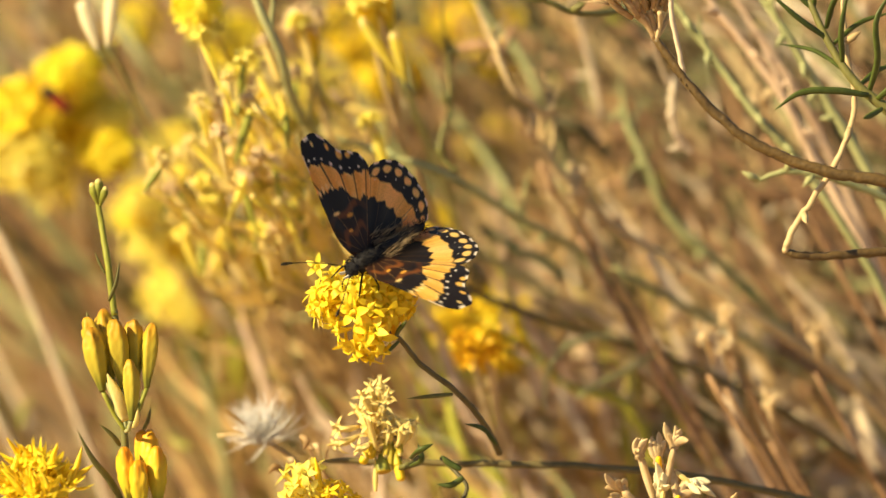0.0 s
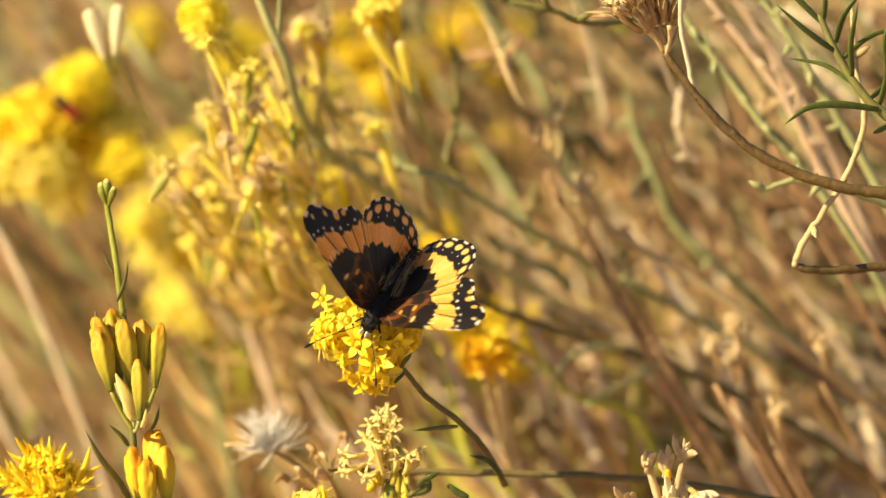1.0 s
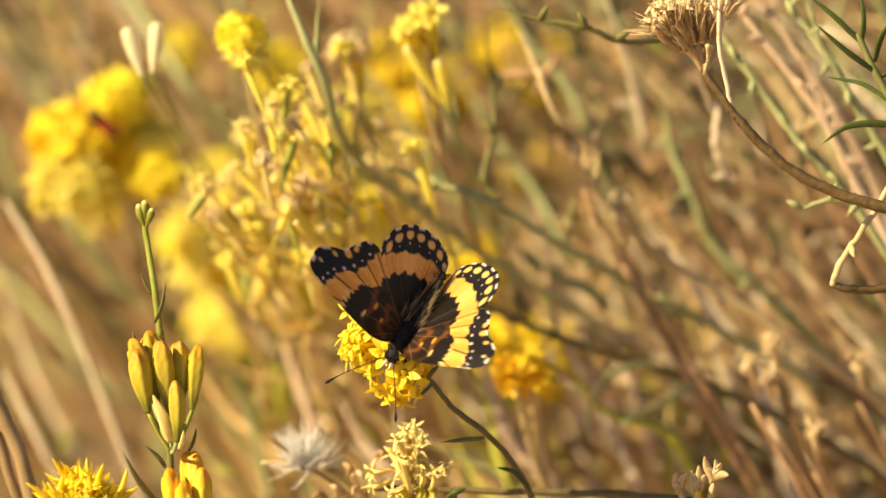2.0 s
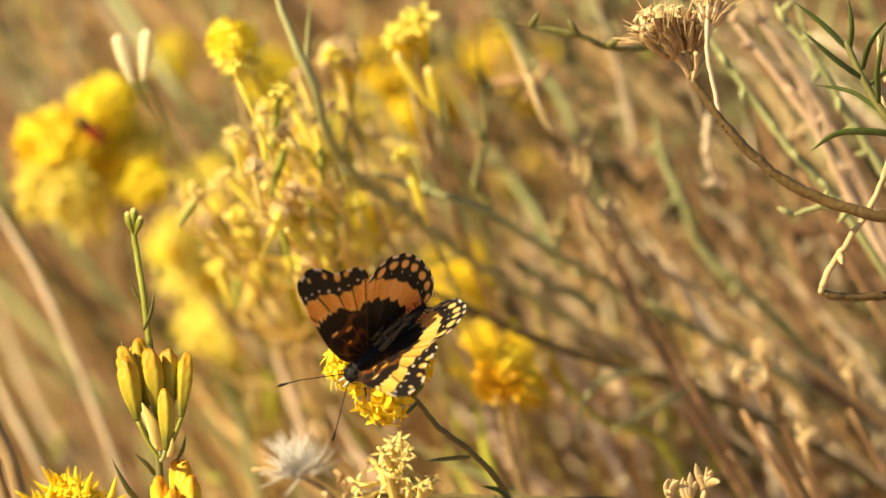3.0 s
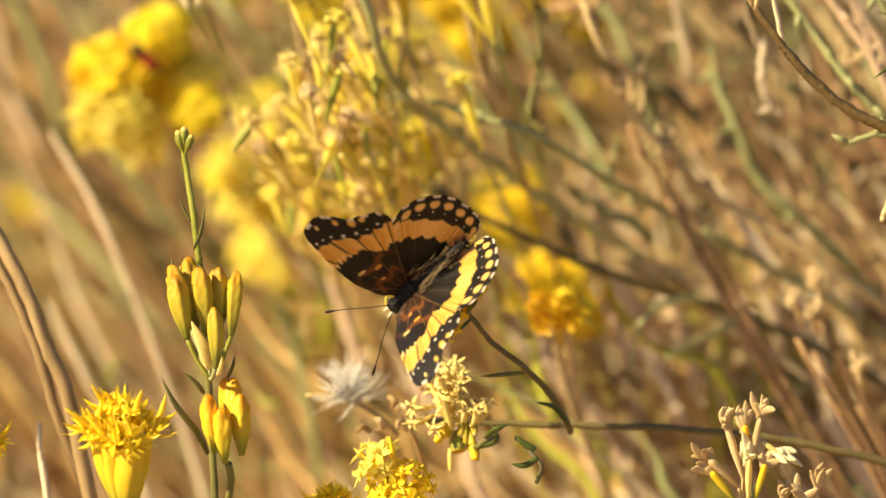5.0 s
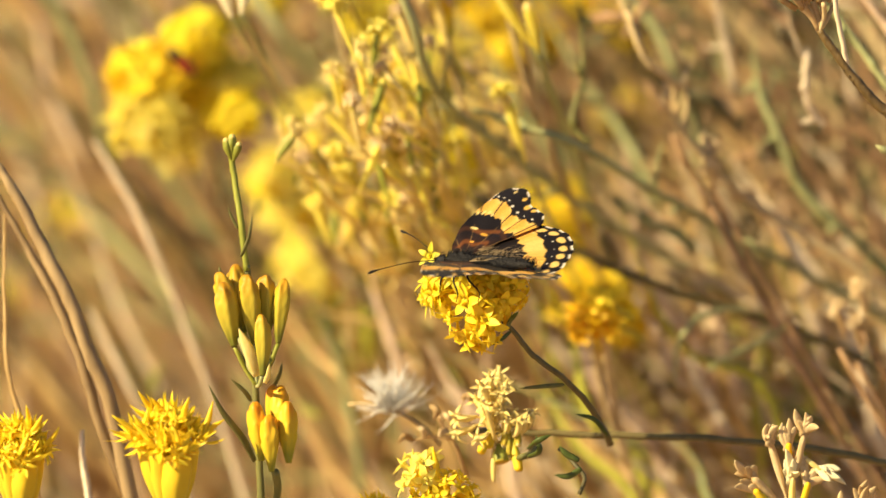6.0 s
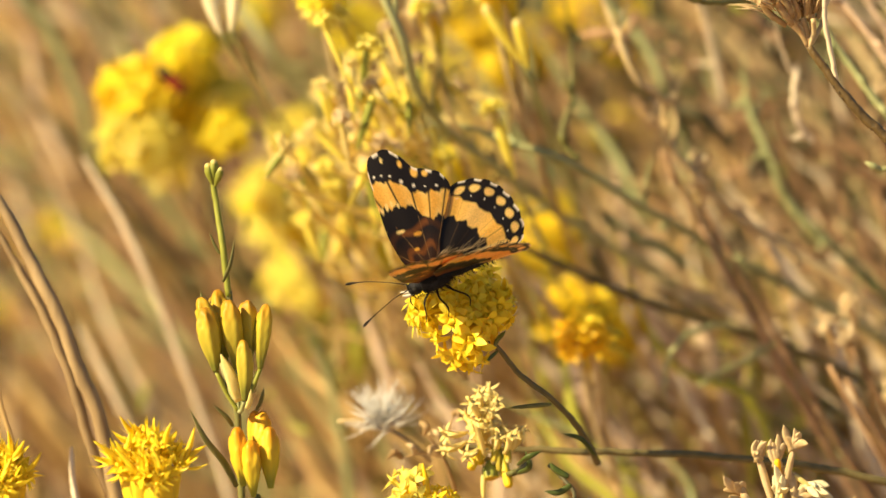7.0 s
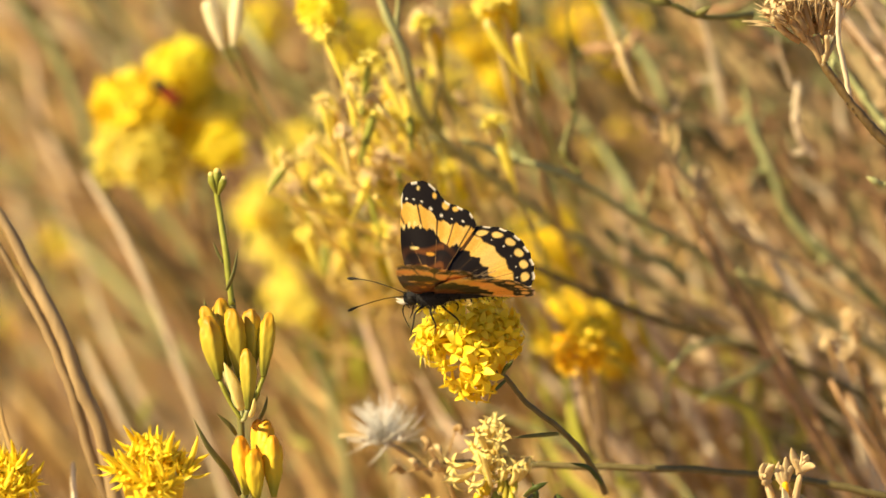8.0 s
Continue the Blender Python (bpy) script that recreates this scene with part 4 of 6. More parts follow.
def build_green_sprig():
    foot = G(0.34, 0.05)
    f = thing("green_sprig", S(foot), "fresh green sprig with narrow pointed leaves", "shrub")
    part("stem", stem_mesh([(62.9, 33.3, 4), (65.8, 26.8, 3), (70.4, 20.0, 2), (74.7, 16.6, 2), (85.0, 8.5, 3), foot], (0.5, 0.65, 0.8, 1.2, 1.8), 40), M_STEM, f)
    for pts, w in (([(71.6, 18.8, 1), (65.9, 19.5, -1), (60.7, 19.0, -2), (57.1, 16.5, -2)], 1.1), ([(65.8, 27.3, 3), (60.9, 30.6, 1), (56.2, 34.6, 0)], 0.9), ([(65.4, 29.0, 3), (66.5, 33.2, 1), (69.4, 36.9, 0)], 1.0),
                   ([(67.8, 23.8, 2), (67.4, 28.8, 0), (68.4, 34.8, -1)], 1.0), ([(71.7, 19.1, 2), (72.8, 23.7, 0), (72.6, 30.5, -2), (75.1, 34.7, -2)], 1.1), ([(68.7, 22.1, 2), (63.7, 25.6, 3), (58.2, 26.7, 4)], 0.7),
                   ([(63.8, 31.6, 4), (59.4, 35.8, 3), (55.1, 39.2, 3)], 0.9), ([(72.9, 18.2, 1), (76.1, 21.2, -1), (79.3, 26.2, -2)], 1.1), ([(70.4, 20.4, 2), (73.2, 22.6, 4), (76.8, 23.9, 6)], 0.9),
                   ([(63.6, 32.0, 4), (63.8, 35.4, 3), (63.2, 40.1, 3)], 0.9), ([(66.2, 26.4, 3), (70.6, 29.9, 4), (75.9, 31.6, 5)], 0.8), ([(73.7, 16.8, 1), (71.4, 15.6, -1), (70.4, 15.2, -2)], 0.9)):
        part("leaf", leaf_mesh(pts, w), M_LEAF, f)
    return f


def twig(name, pts, radii, mat, label, foot=None, n=30, wob=0.15, cat="twig", rough=0.1, seed=0, nodes=0, shoots=0):
    """One bare stem that runs on to its foot on the ground."""
    f = thing(name, S(foot or pts[-1]), label, cat, "bare stems")
    radii = (min(0.18, radii[0] * 0.4),) + tuple(radii)
    pts = [tuple(Vector(pts[0]) * 1.15 - Vector(pts[1]) * 0.15)] + pts
    way = (Vector(pts[-1]) - Vector(pts[-2])).normalized()
    end = [tuple(Vector(pts[-1]) + way * 60 + Vector((0, -25, 10))), foot] if foot else []
    part("stem", stem_mesh(pts + end, radii, n, 8, wob, rough, 1.0, seed), mat, f)
    rng = random.Random(seed)
    for k in range(shoots):
        j = rng.uniform(0.15, 0.8)
        line = spline(pts, 40)
        p, way = line[int(j * 39)], (line[int(j * 39) - 1] - line[int(j * 39)]).normalized()
        d = (way + Vector((rng.uniform(-0.8, 0.8), rng.uniform(-0.5, 0.9), rng.uniform(-0.5, 0.5)))).normalized()
        ln = rng.uniform(6, 18)
        r0 = float(np.interp(j, np.linspace(0, 1, len(radii)), radii))
        part("side_twig", stem_mesh([tuple(p), tuple(p + d * ln * 0.5 + Vector((rng.uniform(-1, 1), rng.uniform(-1, 1), 0))), tuple(p + d * ln)], (r0 * 0.6, r0 * 0.45, 0.08), 10, 6, 0.1), mat, f)
    for p in (spline(pts, nodes + 2)[1:-1] if nodes else []):
        d = V((rng.uniform(-1, 1), rng.uniform(-1, 1), -0.3))
        a = S(p)
        part("side_bud", tube(bmesh.new(), [a, a + d * 0.0016, a + d * 0.003], [0.0005, 0.0006, 0.0001], 6), mat, f)
    return f


MAIN = build_main_flower()
PALE = build_pale_flower()
BUDS = build_bud_stalk()
YFOOT = G(-0.05, 0.02)
YELLOW = [build_yellow_head(c, 200 + i, G(-0.05 + 0.03 * i, 0.02), r) for i, (c, r) in enumerate((((-54.4, -36.0, -12), 4.6), ((-77.0, -38.1, -10), 4.0), ((-21.6, -46.6, 8), 2.6)))] + [build_mixed_head(G(0.03, 0.02))]
DRYFL = [build_dry_flower((39.4, -34.9, 2), 300, G(0.16, 0.06)), build_dry_flower((48.2, -45.9, 3), 310, G(0.18, 0.06))]
BRANCH = build_branch()
SPRIG = build_green_sprig()
CROSS = twig("cross_twig", [(68.2, 33.4, 6), (68.8, 24.8, 6), (69.9, 18.8, 5), (67.3, 9.3, 5), (63.0, 2.5, 5), (59.7, -3.1, 5), (59.3, -4.7, 6)], (0.4, 0.45, 0.45, 0.5, 0.55, 0.5), M_DRY, "thin tan twig bent at a sharp elbow", None, 60, 0.1, nodes=3)
part("stem", stem_mesh([(59.1, -4.5, 6), (60.5, -5.2, 6), (64.0, -5.5, 7), (69.3, -5.3, 8), (77.3, -4.9, 10), (90.7, -11.4, 14), G(0.36, 0.1)], (0.5, 0.6, 0.65, 0.7, 0.8, 1.2, 1.8), 40, 8, 0.12, 0.1), M_BARK, CROSS, "dark olive lower stem")
BOTTOM = twig("shrub_branch", [(-9.5, -36.5, 24), (3.3, -36.8, 24), (20.0, -37.1, 24), (37.7, -38.2, 26), (57.1, -41.3, 28), (73.6, -46.7, 32)], (0.5, 0.55, 0.6, 0.7, 0.8, 1.4), M_OLIVE, "slender dark olive stem lying almost level", G(0.30, 0.06), 40)

# ---- stems close behind ----
for i, (pts, r, mat, label) in enumerate((
        ([(-17.6, 2.1, 88), (-10.0, 0.1, 88), (-0.4, -4.7, 88), (11.1, -10.0, 88), (24.7, -15.7, 91), (38.3, -19.8, 94), (55.2, -26.2, 101), (77.1, -38.3, 108)], (0.5, 0.65, 0.75, 0.8, 0.9, 1.2), M_OLIVE, "long dark olive stem slanting through the shrub"),
        ([(-24.0, 41.8, 46), (-21.2, 34.6, 46), (-18.1, 28.3, 48), (-16.5, 21.2, 56), (-11.6, 14.1, 69), (-4.2, 8.7, 86), (5.5, 1.6, 102), (15.5, -4.9, 118), (27.9, -12.0, 131), (46.9, -23.5, 144), (66.4, -37.5, 157)], (0.75, 0.8, 0.8, 0.85, 0.9, 1.2), M_STEMGREY, "long grey-green stem slanting through the shrub"),
        ([(-8.8, 14.6, 69), (-4.1, 13.2, 69), (0.6, 11.3, 66), (8.0, 8.9, 66), (16.6, 3.9, 74), (26.3, -1.3, 84), (38.4, -7.7, 97), (54.0, -15.7, 112), (79.3, -30.3, 131)], (0.6, 0.65, 0.7, 0.8, 1.1), M_STEMGREY, "grey-green stem with pale bark"),
        ([(9.0, 30.1, 70), (9.4, 19.8, 70), (8.1, 11.3, 70), (10.8, 9.0, 70)], (0.4, 0.5, 0.6), M_STEM, "short grey-green side shoot"),
        ([(-24.5, 43.8, 196), (-15.7, 38.3, 196), (-4.8, 42.9, 201), (5.0, 38.7, 204), (19.5, 27.8, 209), (35.2, 12.4, 216), (57.9, -13.4, 222)], (0.6, 0.7, 0.8, 1.2), M_STEMDARK, "dark olive stem in the shrub"),
        ([(14.2, 36.2, 71), (16.5, 31.0, 71), (20.3, 22.1, 71), (24.6, 18.9, 75), (25.2, 13.3, 78), (30.1, 6.7, 81), (36.0, 1.0, 85), (49.5, -7.5, 88), (61.3, -15.3, 91), (76.2, -25.2, 99)], (0.5, 0.6, 0.7, 0.8, 1.0, 1.3), M_DRY, "red-brown dry stem with broken side twigs"),
        ([(50.5, 38.8, 61), (57.5, 30.0, 61), (64.0, 21.2, 62), (68.8, 12.0, 64), (75.3, 0.9, 66)], (0.8, 0.95, 1.1), M_ROSE, "thick pale rosy tan shrub stem"),
        ([(47.0, 24.7, 79), (46.8, 20.0, 79), (49.1, 13.4, 82), (50.1, 12.5, 82)], (0.5, 0.6, 0.3), M_BLEACH, "short bleached bare twig"),
        ([(39.9, 19.8, 108), (43.9, 11.0, 108), (48.0, 2.0, 111), (54.1, -3.9, 113), (63.6, -11.9, 121)], (0.8, 0.9, 1.0, 1.2), M_MINT, "grey-green stem with a yellowing tip"),
        ([(25.3, -29.8, 80), (25.8, -24.5, 80), (28.1, -20.8, 80), (33.0, -18.9, 83), (38.0, -19.0, 88)], (0.4, 0.5, 0.5), M_STEMGREY, "pale green hooked shoot"),
        ([(43.6, -21.9, 86), (39.8, -24.3, 86), (35.1, -26.6, 88), (31.4, -29.2, 90)], (0.5, 0.6, 0.4), M_MINT, "thin yellow-green curved shoot"),
        ([(56.8, 40.0, 46), (63.2, 30.9, 46), (68.8, 21.9, 48), (74.5, 12.9, 50)], (0.7, 0.9, 1.1), M_STEMGREY, "grey-green stem with small buds"),
        ([(44.1, 37.9, 48), (47.1, 33.6, 48), (52.9, 25.4, 48), (58.4, 18.1, 48), (65.0, 10.9, 50), (71.7, 2.0, 52)], (0.6, 0.7, 0.75, 0.9), M_STEMGREY, "green stem with buds along it"),
        ([(53.9, 42.4, 76), (61.3, 32.0, 76), (67.0, 23.4, 77), (72.6, 13.2, 79), (78.0, 2.1, 82)], (0.7, 0.8, 1.0), M_ROSE, "rosy tan shrub stem beside another"),
        ([(57.0, 7.1, 25), (61.4, 8.5, 25), (65.9, 8.0, 26), (72.2, 6.3, 28)], (0.5, 0.6, 0.7), M_STEMGREY, "pale green arching shoot"),
        ([(-37.4, -20.5, 144), (-35.4, -25.6, 144), (-31.4, -40.1, 147), (-29.5, -53.9, 152)], (0.8, 0.9, 1.0), M_STEMGREY, "upright pale green stem"),
        ([(16.1, 36.9, 30), (23.6, 35.6, 30), (28.1, 33.9, 32), (37.4, 34.3, 40)], (0.4, 0.5, 0.6), M_STEM, "thin green leafless shoot"),
)):
    twig("shrub_branch", pts, r, mat, label, G(0.25 + 0.02 * i, 0.2 + 0.02 * (i % 5)) if pts[-1][0] > 52 else None, 44, 0.12, "stem", seed=i, nodes=(0, 0, 2, 3, 2, 4, 6, 3, 4, 0, 0, 7, 8, 3, 3, 0, 3)[i], shoots=(2, 3, 3, 1, 2, 5, 2, 1, 2, 0, 0, 2, 1, 1, 0, 2, 2)[i])

# ---- dry blades on the open side ----
for i, (pts, r, mat) in enumerate((
        ([(-81.7, 4.4, 20), (-79.1, 0.0, 20), (-74.7, -8.3, 20), (-70.3, -17.0, 20), (-67.8, -24.1, 21), (-64.8, -31.1, 22), (-62.3, -42.7, 24)], (0.9, 1.1, 1.2, 1.2, 1.1), M_STRAW),
        ([(-81.9, -0.4, 22), (-77.5, -8.3, 22), (-73.1, -16.2, 22), (-68.8, -26.8, 23), (-66.3, -35.6, 24), (-62.5, -45.4, 26)], (0.6, 0.8, 0.9, 0.8), M_STRAW),
        ([(-81.7, -3.9, 28), (-81.5, -16.3, 26), (-80.4, -28.6, 24), (-78.2, -36.5, 24), (-76.0, -46.2, 24)], (0.3, 0.4, 0.5), M_GRASS),
        ([(-76.0, 8.6, 124), (-71.0, 0.6, 124), (-66.5, -8.5, 124), (-60.7, -22.6, 127), (-54.9, -38.9, 131)], (0.6, 0.7, 0.8, 0.8), M_BLEACH),
        ([(-102.2, 30.5, 209), (-93.4, 20.5, 209), (-84.5, 10.6, 209), (-69.5, -7.2, 216), (-56.5, -27.5, 222)], (1.0, 1.1, 1.2), M_STEMDARK),
        ([(-77.2, -21.7, 131), (-72.1, -31.8, 131), (-66.3, -43.1, 134), (-61.4, -53.4, 136)], (0.7, 0.9, 0.9), M_BLEACH),
        ([(-69.5, -37.7, 30), (-69.3, -42.1, 30), (-68.6, -46.6, 30)], (0.5, 0.6, 0.5), M_BLEACH),
)):
    twig("dry_grass", pts, r, mat, "sun-bleached dry grass stalk leaning over", G(-0.02 + 0.02 * i, 0.12), 40, 0.1, "grass", seed=40 + i)

# ---- blurred flowers behind ----
def build_far_flower(parts, label, seed, foot, meshes=None, mat=M_DRY, tilt=0.5, size=1.25):
    """A cluster of flower heads: (centre, radius, count, way, own florets) in stage mm."""
    f = thing("flower_cluster", S(foot), label, "flower", "flowers behind")
    for k, (c, r, n, way, *own) in enumerate(parts):
        flower_head(f, c, way, r, n, own[0] if own else meshes or FLORET_BG, seed + k, INVOL_Y, 1.5, tilt, 0.8, size, depth=8)
    cs = [Vector(p[0]) for p in parts]
    mid = sum(cs, Vector()) / len(cs)
    fork = (mid.x + 6, mid.y - 26, mid.z + 16)
    for c in cs[:4]:
        part("stalk", stem_mesh([tuple(c), tuple((c + Vector(fork)) / 2 + Vector((0, -3, 2))), fork], (0.5, 0.55, 0.6), 8), mat, f)
    part("stem", stem_mesh([fork, (fork[0] + 12, fork[1] - 30, fork[2] + 60), (fork[0] + 30, fork[1] - 90, fork[2] + 150), foot], (0.6, 0.7, 0.9, 1.4), 16), mat, f)
    return f


UP = (-0.2, 0.85, -0.45)
FRONT = (-0.2, 0.4, -0.9)
SIDE = (-0.75, 0.3, -0.6)
FAR = [
    build_far_flower([((-66, 20.7, 138), 6.048, 26, FRONT, FLORET_GOLD), ((-70.6, 21.1, 140), 3.456, 10, SIDE, FLORET_GOLD), ((-57.9, 27.3, 140), 5.4, 22, UP, FLORET_BG), ((-61, 26.1, 143), 4.104, 14, FRONT, FLORET_BG),
                      ((-50.6, 20.2, 143), 3.564, 12, UP, FLORET_LEMON), ((-66.4, 12.1, 136), 6.048, 26, FRONT, FLORET_LEMON), ((-62, 10.9, 140), 4.212, 14, FRONT, FLORET_LEMON), ((-51.5, 13.9, 140), 4.212, 16, FRONT, FLORET_BG),
                      ((-57.8, 16.7, 154), 4.644, 16, UP, FLORET_BG), ((-61.4, 7.6, 156), 3.672, 12, FRONT, FLORET_LEMON), ((-56.0, 23.0, 146), 3.9, 14, FRONT, FLORET_BG), ((-62.0, 17.6, 146), 3.8, 14, FRONT, FLORET_GOLD)],
                     "dense bright yellow flower cluster with a small red insect on it", 400, G(0.05, 0.3), None, tilt=0.9, size=1.45),
    build_far_flower([((-32.6, 36.4, 68), 3.3, 18, UP)], "yellow flower head on a green stalk", 420, G(0.06, 0.25)),
    build_far_flower([((-4.3, 36.9, 65), 2.3, 5, UP), ((-1.8, 39.0, 65), 2.3, 4, UP)], "yellow floret pair on slim tubes", 430, G(0.12, 0.25), FLORET_LEMON),
    build_far_flower([((-38.3, -14.3, 176), 6.5, 30, UP), ((-42.8, -12.8, 180), 5, 20, FRONT), ((-34.2, -13.8, 180), 5, 20, UP), ((-39.0, -10.1, 180), 5, 16, UP), ((-36.6, -19.3, 186), 4, 10, FRONT)], "soft yellow domed flower cluster", 440, G(0.08, 0.3), FLORET_LEMON, mat=M_BRACT),
    build_far_flower([((12.4, -19.6, 137), 5.2, 30, SIDE), ((17.8, -20.4, 139), 5.0, 30, SIDE), ((15.4, -16.4, 140), 4.6, 24, SIDE), ((20.6, -17.6, 144), 4.0, 18, SIDE), ((10.4, -15.6, 142), 4.0, 16, SIDE), ((16.4, -23.6, 140), 3.6, 16, SIDE),
                      ((8.2, -18.0, 140), 3.4, 12, SIDE), ((21.2, -21.4, 143), 3.2, 12, SIDE)], "deep yellow dense flower cluster", 450, G(0.14, 0.3), FLORET_GOLD),
    build_far_flower([((11.2, -19.8, 74), 2.9, 12, SIDE), ((14.4, -20.2, 75), 2.6, 9, SIDE), ((13.0, -16.8, 74), 2.2, 6, SIDE, FLORET_GOLD)], "orange-yellow open flower head", 460, G(0.14, 0.3), FLORET_OR),
    build_far_flower([((5.4, -6.3, 170), 5.0, 24, FRONT), ((8.6, -4.2, 175), 4.5, 20, FRONT), ((3.3, -3.1, 175), 4, 16, UP), ((8.1, -9.0, 175), 4, 16, FRONT)], "yellow flower cluster in the shrub", 470, G(0.14, 0.3), FLORET_GOLD),
    build_far_flower([((-37.7, 4.2, 150), 5.5, 9, UP), ((-32.7, 7.4, 154), 5, 8, UP), ((-39.9, -0.9, 154), 4.5, 6, UP)], "pale yellow fading flower cluster", 480, G(0.1, 0.3), FLORET_LEMON, tilt=1.0, size=1.5),
    build_far_flower([((-19.4, 1.2, 165), 5.0, 17, UP), ((-22.5, -2.0, 165), 5.0, 13, UP), ((-15.2, -3.1, 169), 4.5, 13, UP), ((-20.4, -6.2, 165), 4.5, 13, UP)], "yellow flower cluster behind the butterfly", 490, G(0.12, 0.3), tilt=1.0, size=1.5),
    build_far_flower([((-23.6, 23.3, 94), 4.0, 5, UP), ((-30.5, 20.5, 98), 4.0, 5, UP), ((-26.6, 16.6, 98), 4.5, 6, FRONT), ((-22.7, 13.7, 98), 4, 5, FRONT), ((-29.7, 11.8, 102), 4, 5, FRONT)], "faded yellow flower cluster turning dry", 500, G(0.1, 0.28), FLORET_PALE),
    build_far_flower([((-15.3, 2.2, 175), 5, 13, UP), ((-10.1, 8.7, 186), 5, 11, UP), ((-19.6, 9.7, 175), 5, 11, UP)], "soft yellow flowers deep behind the butterfly", 560, G(0.12, 0.4), tilt=1.0, size=1.5),
    build_far_flower([((-36.1, -4.2, 186), 5, 11, UP), ((-44.7, -3.1, 186), 5, 11, UP), ((-28.8, -8.6, 196), 5, 11, UP), ((-24.7, -14.2, 206), 5, 9, UP)], "soft yellow flowers low in the shrub", 570, G(0.1, 0.4), FLORET_LEMON, tilt=1.0, size=1.5),
    build_far_flower([((-9.2, -8.6, 196), 5, 11, UP), ((-2.6, -14.2, 206), 5, 11, UP), ((-13.9, -16.7, 217), 5, 9, UP), ((-34.3, -22.5, 227), 5, 7, UP)], "soft yellow flowers low in the shrub", 580, G(0.12, 0.4), tilt=1.0, size=1.5),
    build_far_flower([((-23.6, 20.1, 165), 5, 11, UP), ((-15.3, 26.8, 175), 5, 11, UP), ((-40.9, 15.0, 175), 5, 11, UP), ((-47.3, 4.4, 175), 5, 9, UP)], "soft yellow flowers high in the shrub", 590, G(0.12, 0.4), FLORET_LEMON, tilt=1.0, size=1.5),
    build_far_flower([((-14.5, 34.1, 76), 3.5, 8, UP)], "pale dry open flower head", 510, G(0.1, 0.28), FLORET_DRY),
    build_far_flower([((-109.5, -7.3, 404), 7, 27, UP), ((-125.8, -25.1, 417), 6, 19, UP)], "distant soft yellow flowers", 520, G(-0.02, 0.4)),
    build_far_flower([((-9.2, 37.0, 205), 7, 22, UP), ((-2.6, 29.0, 205), 7, 22, UP), ((3.6, 33.0, 210), 7, 20, UP), ((19.6, 38.0, 220), 6, 16, UP), ((12.4, 42.0, 220), 6, 16, UP), ((22.0, 32.0, 225), 6, 14, UP)], "golden flowers deep in the shrub", 530, G(0.2, 0.5), FLORET_GOLD, tilt=0.9),
    build_far_flower([((5.2, -3.3, 227), 8, 30, UP), ((21.7, 17.4, 310), 7, 19, UP)], "golden flowers deep in the shrub", 540, G(0.2, 0.5)),
    build_far_flower([((-51.9, 42.2, 258), 6, 19, UP), ((-32.1, 36.3, 227), 7, 27, UP), ((-46.3, 2.3, 196), 7, 23, UP)], "golden flowers deep in the shrub", 550, G(0.1, 0.5)),
]


def tube_flower(top, low, seed, foot, label, mats=(M_LEMON, M_PALE), wide=0.9, star=True):
    """A long slim tubular flower with a small star at its mouth."""
    f = thing("tubular_flower", S(foot), label, "flower", "slim flowers behind")
    a, b = S(low), S(top)
    ln = (b - a).length * 1000
    part("involucre", bud_mesh("involucre", ln, wide, mats, 12, seed=seed, blunt=0.9), None, f, at=aim_pose(a - f.location, b - a, 0.3, 1.0))
    if star:
        flower_head(f, top, tuple(Vector(top) - Vector(low)), 1.7, 7, FLORET_LEMON, seed, None, 1.0, 0.35, 0.9, 0.95)
    part("stem", stem_mesh([low, (low[0] + 4, low[1] - 9, low[2] + 25), (low[0] + 16, low[1] - 40, low[2] + 150), foot], (0.35, 0.4, 0.8, 1.4), 18), M_STEMGREY, f)
    return f


TUBES = [tube_flower((-3.6, 16.6, 60), (0.1, 5.7, 62), 601, G(0.13, 0.25), "single slim yellow flower on a green stalk"),
         tube_flower((-5.5, 34.0, 60), (1.0, 24.6, 62), 602, G(0.13, 0.25), "slim yellow tubular flower", star=False),
         tube_flower((0.1, 31.9, 60), (2.0, 23.7, 62), 603, G(0.13, 0.25), "slim yellow tubular flower", star=False),
         tube_flower((-50.9, 37.2, 62), (-48.4, 29.3, 62), 604, G(0.02, 0.25), "pale slim closed bud", (M_CREAM, M_CREAM), 1.2, star=False),
         tube_flower((-45.8, 38.1, 62), (-46.7, 29.8, 62), 605, G(0.02, 0.25), "pale slim closed bud", (M_CREAM, M_CREAM), 1.2, star=False),
         tube_flower((-15.4, 33.5, 73), (-12.8, 24.1, 75), 606, G(0.1, 0.25), "pale slim tubular flower", (M_PALE, M_PALE), wide=0.6),
         tube_flower((-29.4, 32.0, 70), (-26.7, 26.4, 73), 607, G(0.1, 0.25), "slim faded yellow tubular flower", wide=0.6),
         tube_flower((-32.7, 32.9, 70), (-30.0, 27.4, 73), 608, G(0.1, 0.25), "slim faded yellow tubular flower", wide=0.6),
         tube_flower((-20.9, 17.8, 68), (-19.6, 8.5, 70), 609, G(0.1, 0.25), "slim faded yellow tubular flower", wide=0.6),
         tube_flower((-24.7, 14.1, 70), (-22.5, 6.7, 73), 610, G(0.1, 0.25), "slim faded yellow tubular flower", wide=0.6),
         tube_flower((-17.3, 16.1, 73), (-17.5, 8.6, 75), 611, G(0.1, 0.25), "slim faded yellow tubular flower", wide=0.6),
         tube_flower((-30.2, -20.7, 165), (-28.5, -31.9, 167), 612, G(0.08, 0.3), "green-yellow plump closed bud", (M_LIME, M_LIME), 2.3, star=False)]


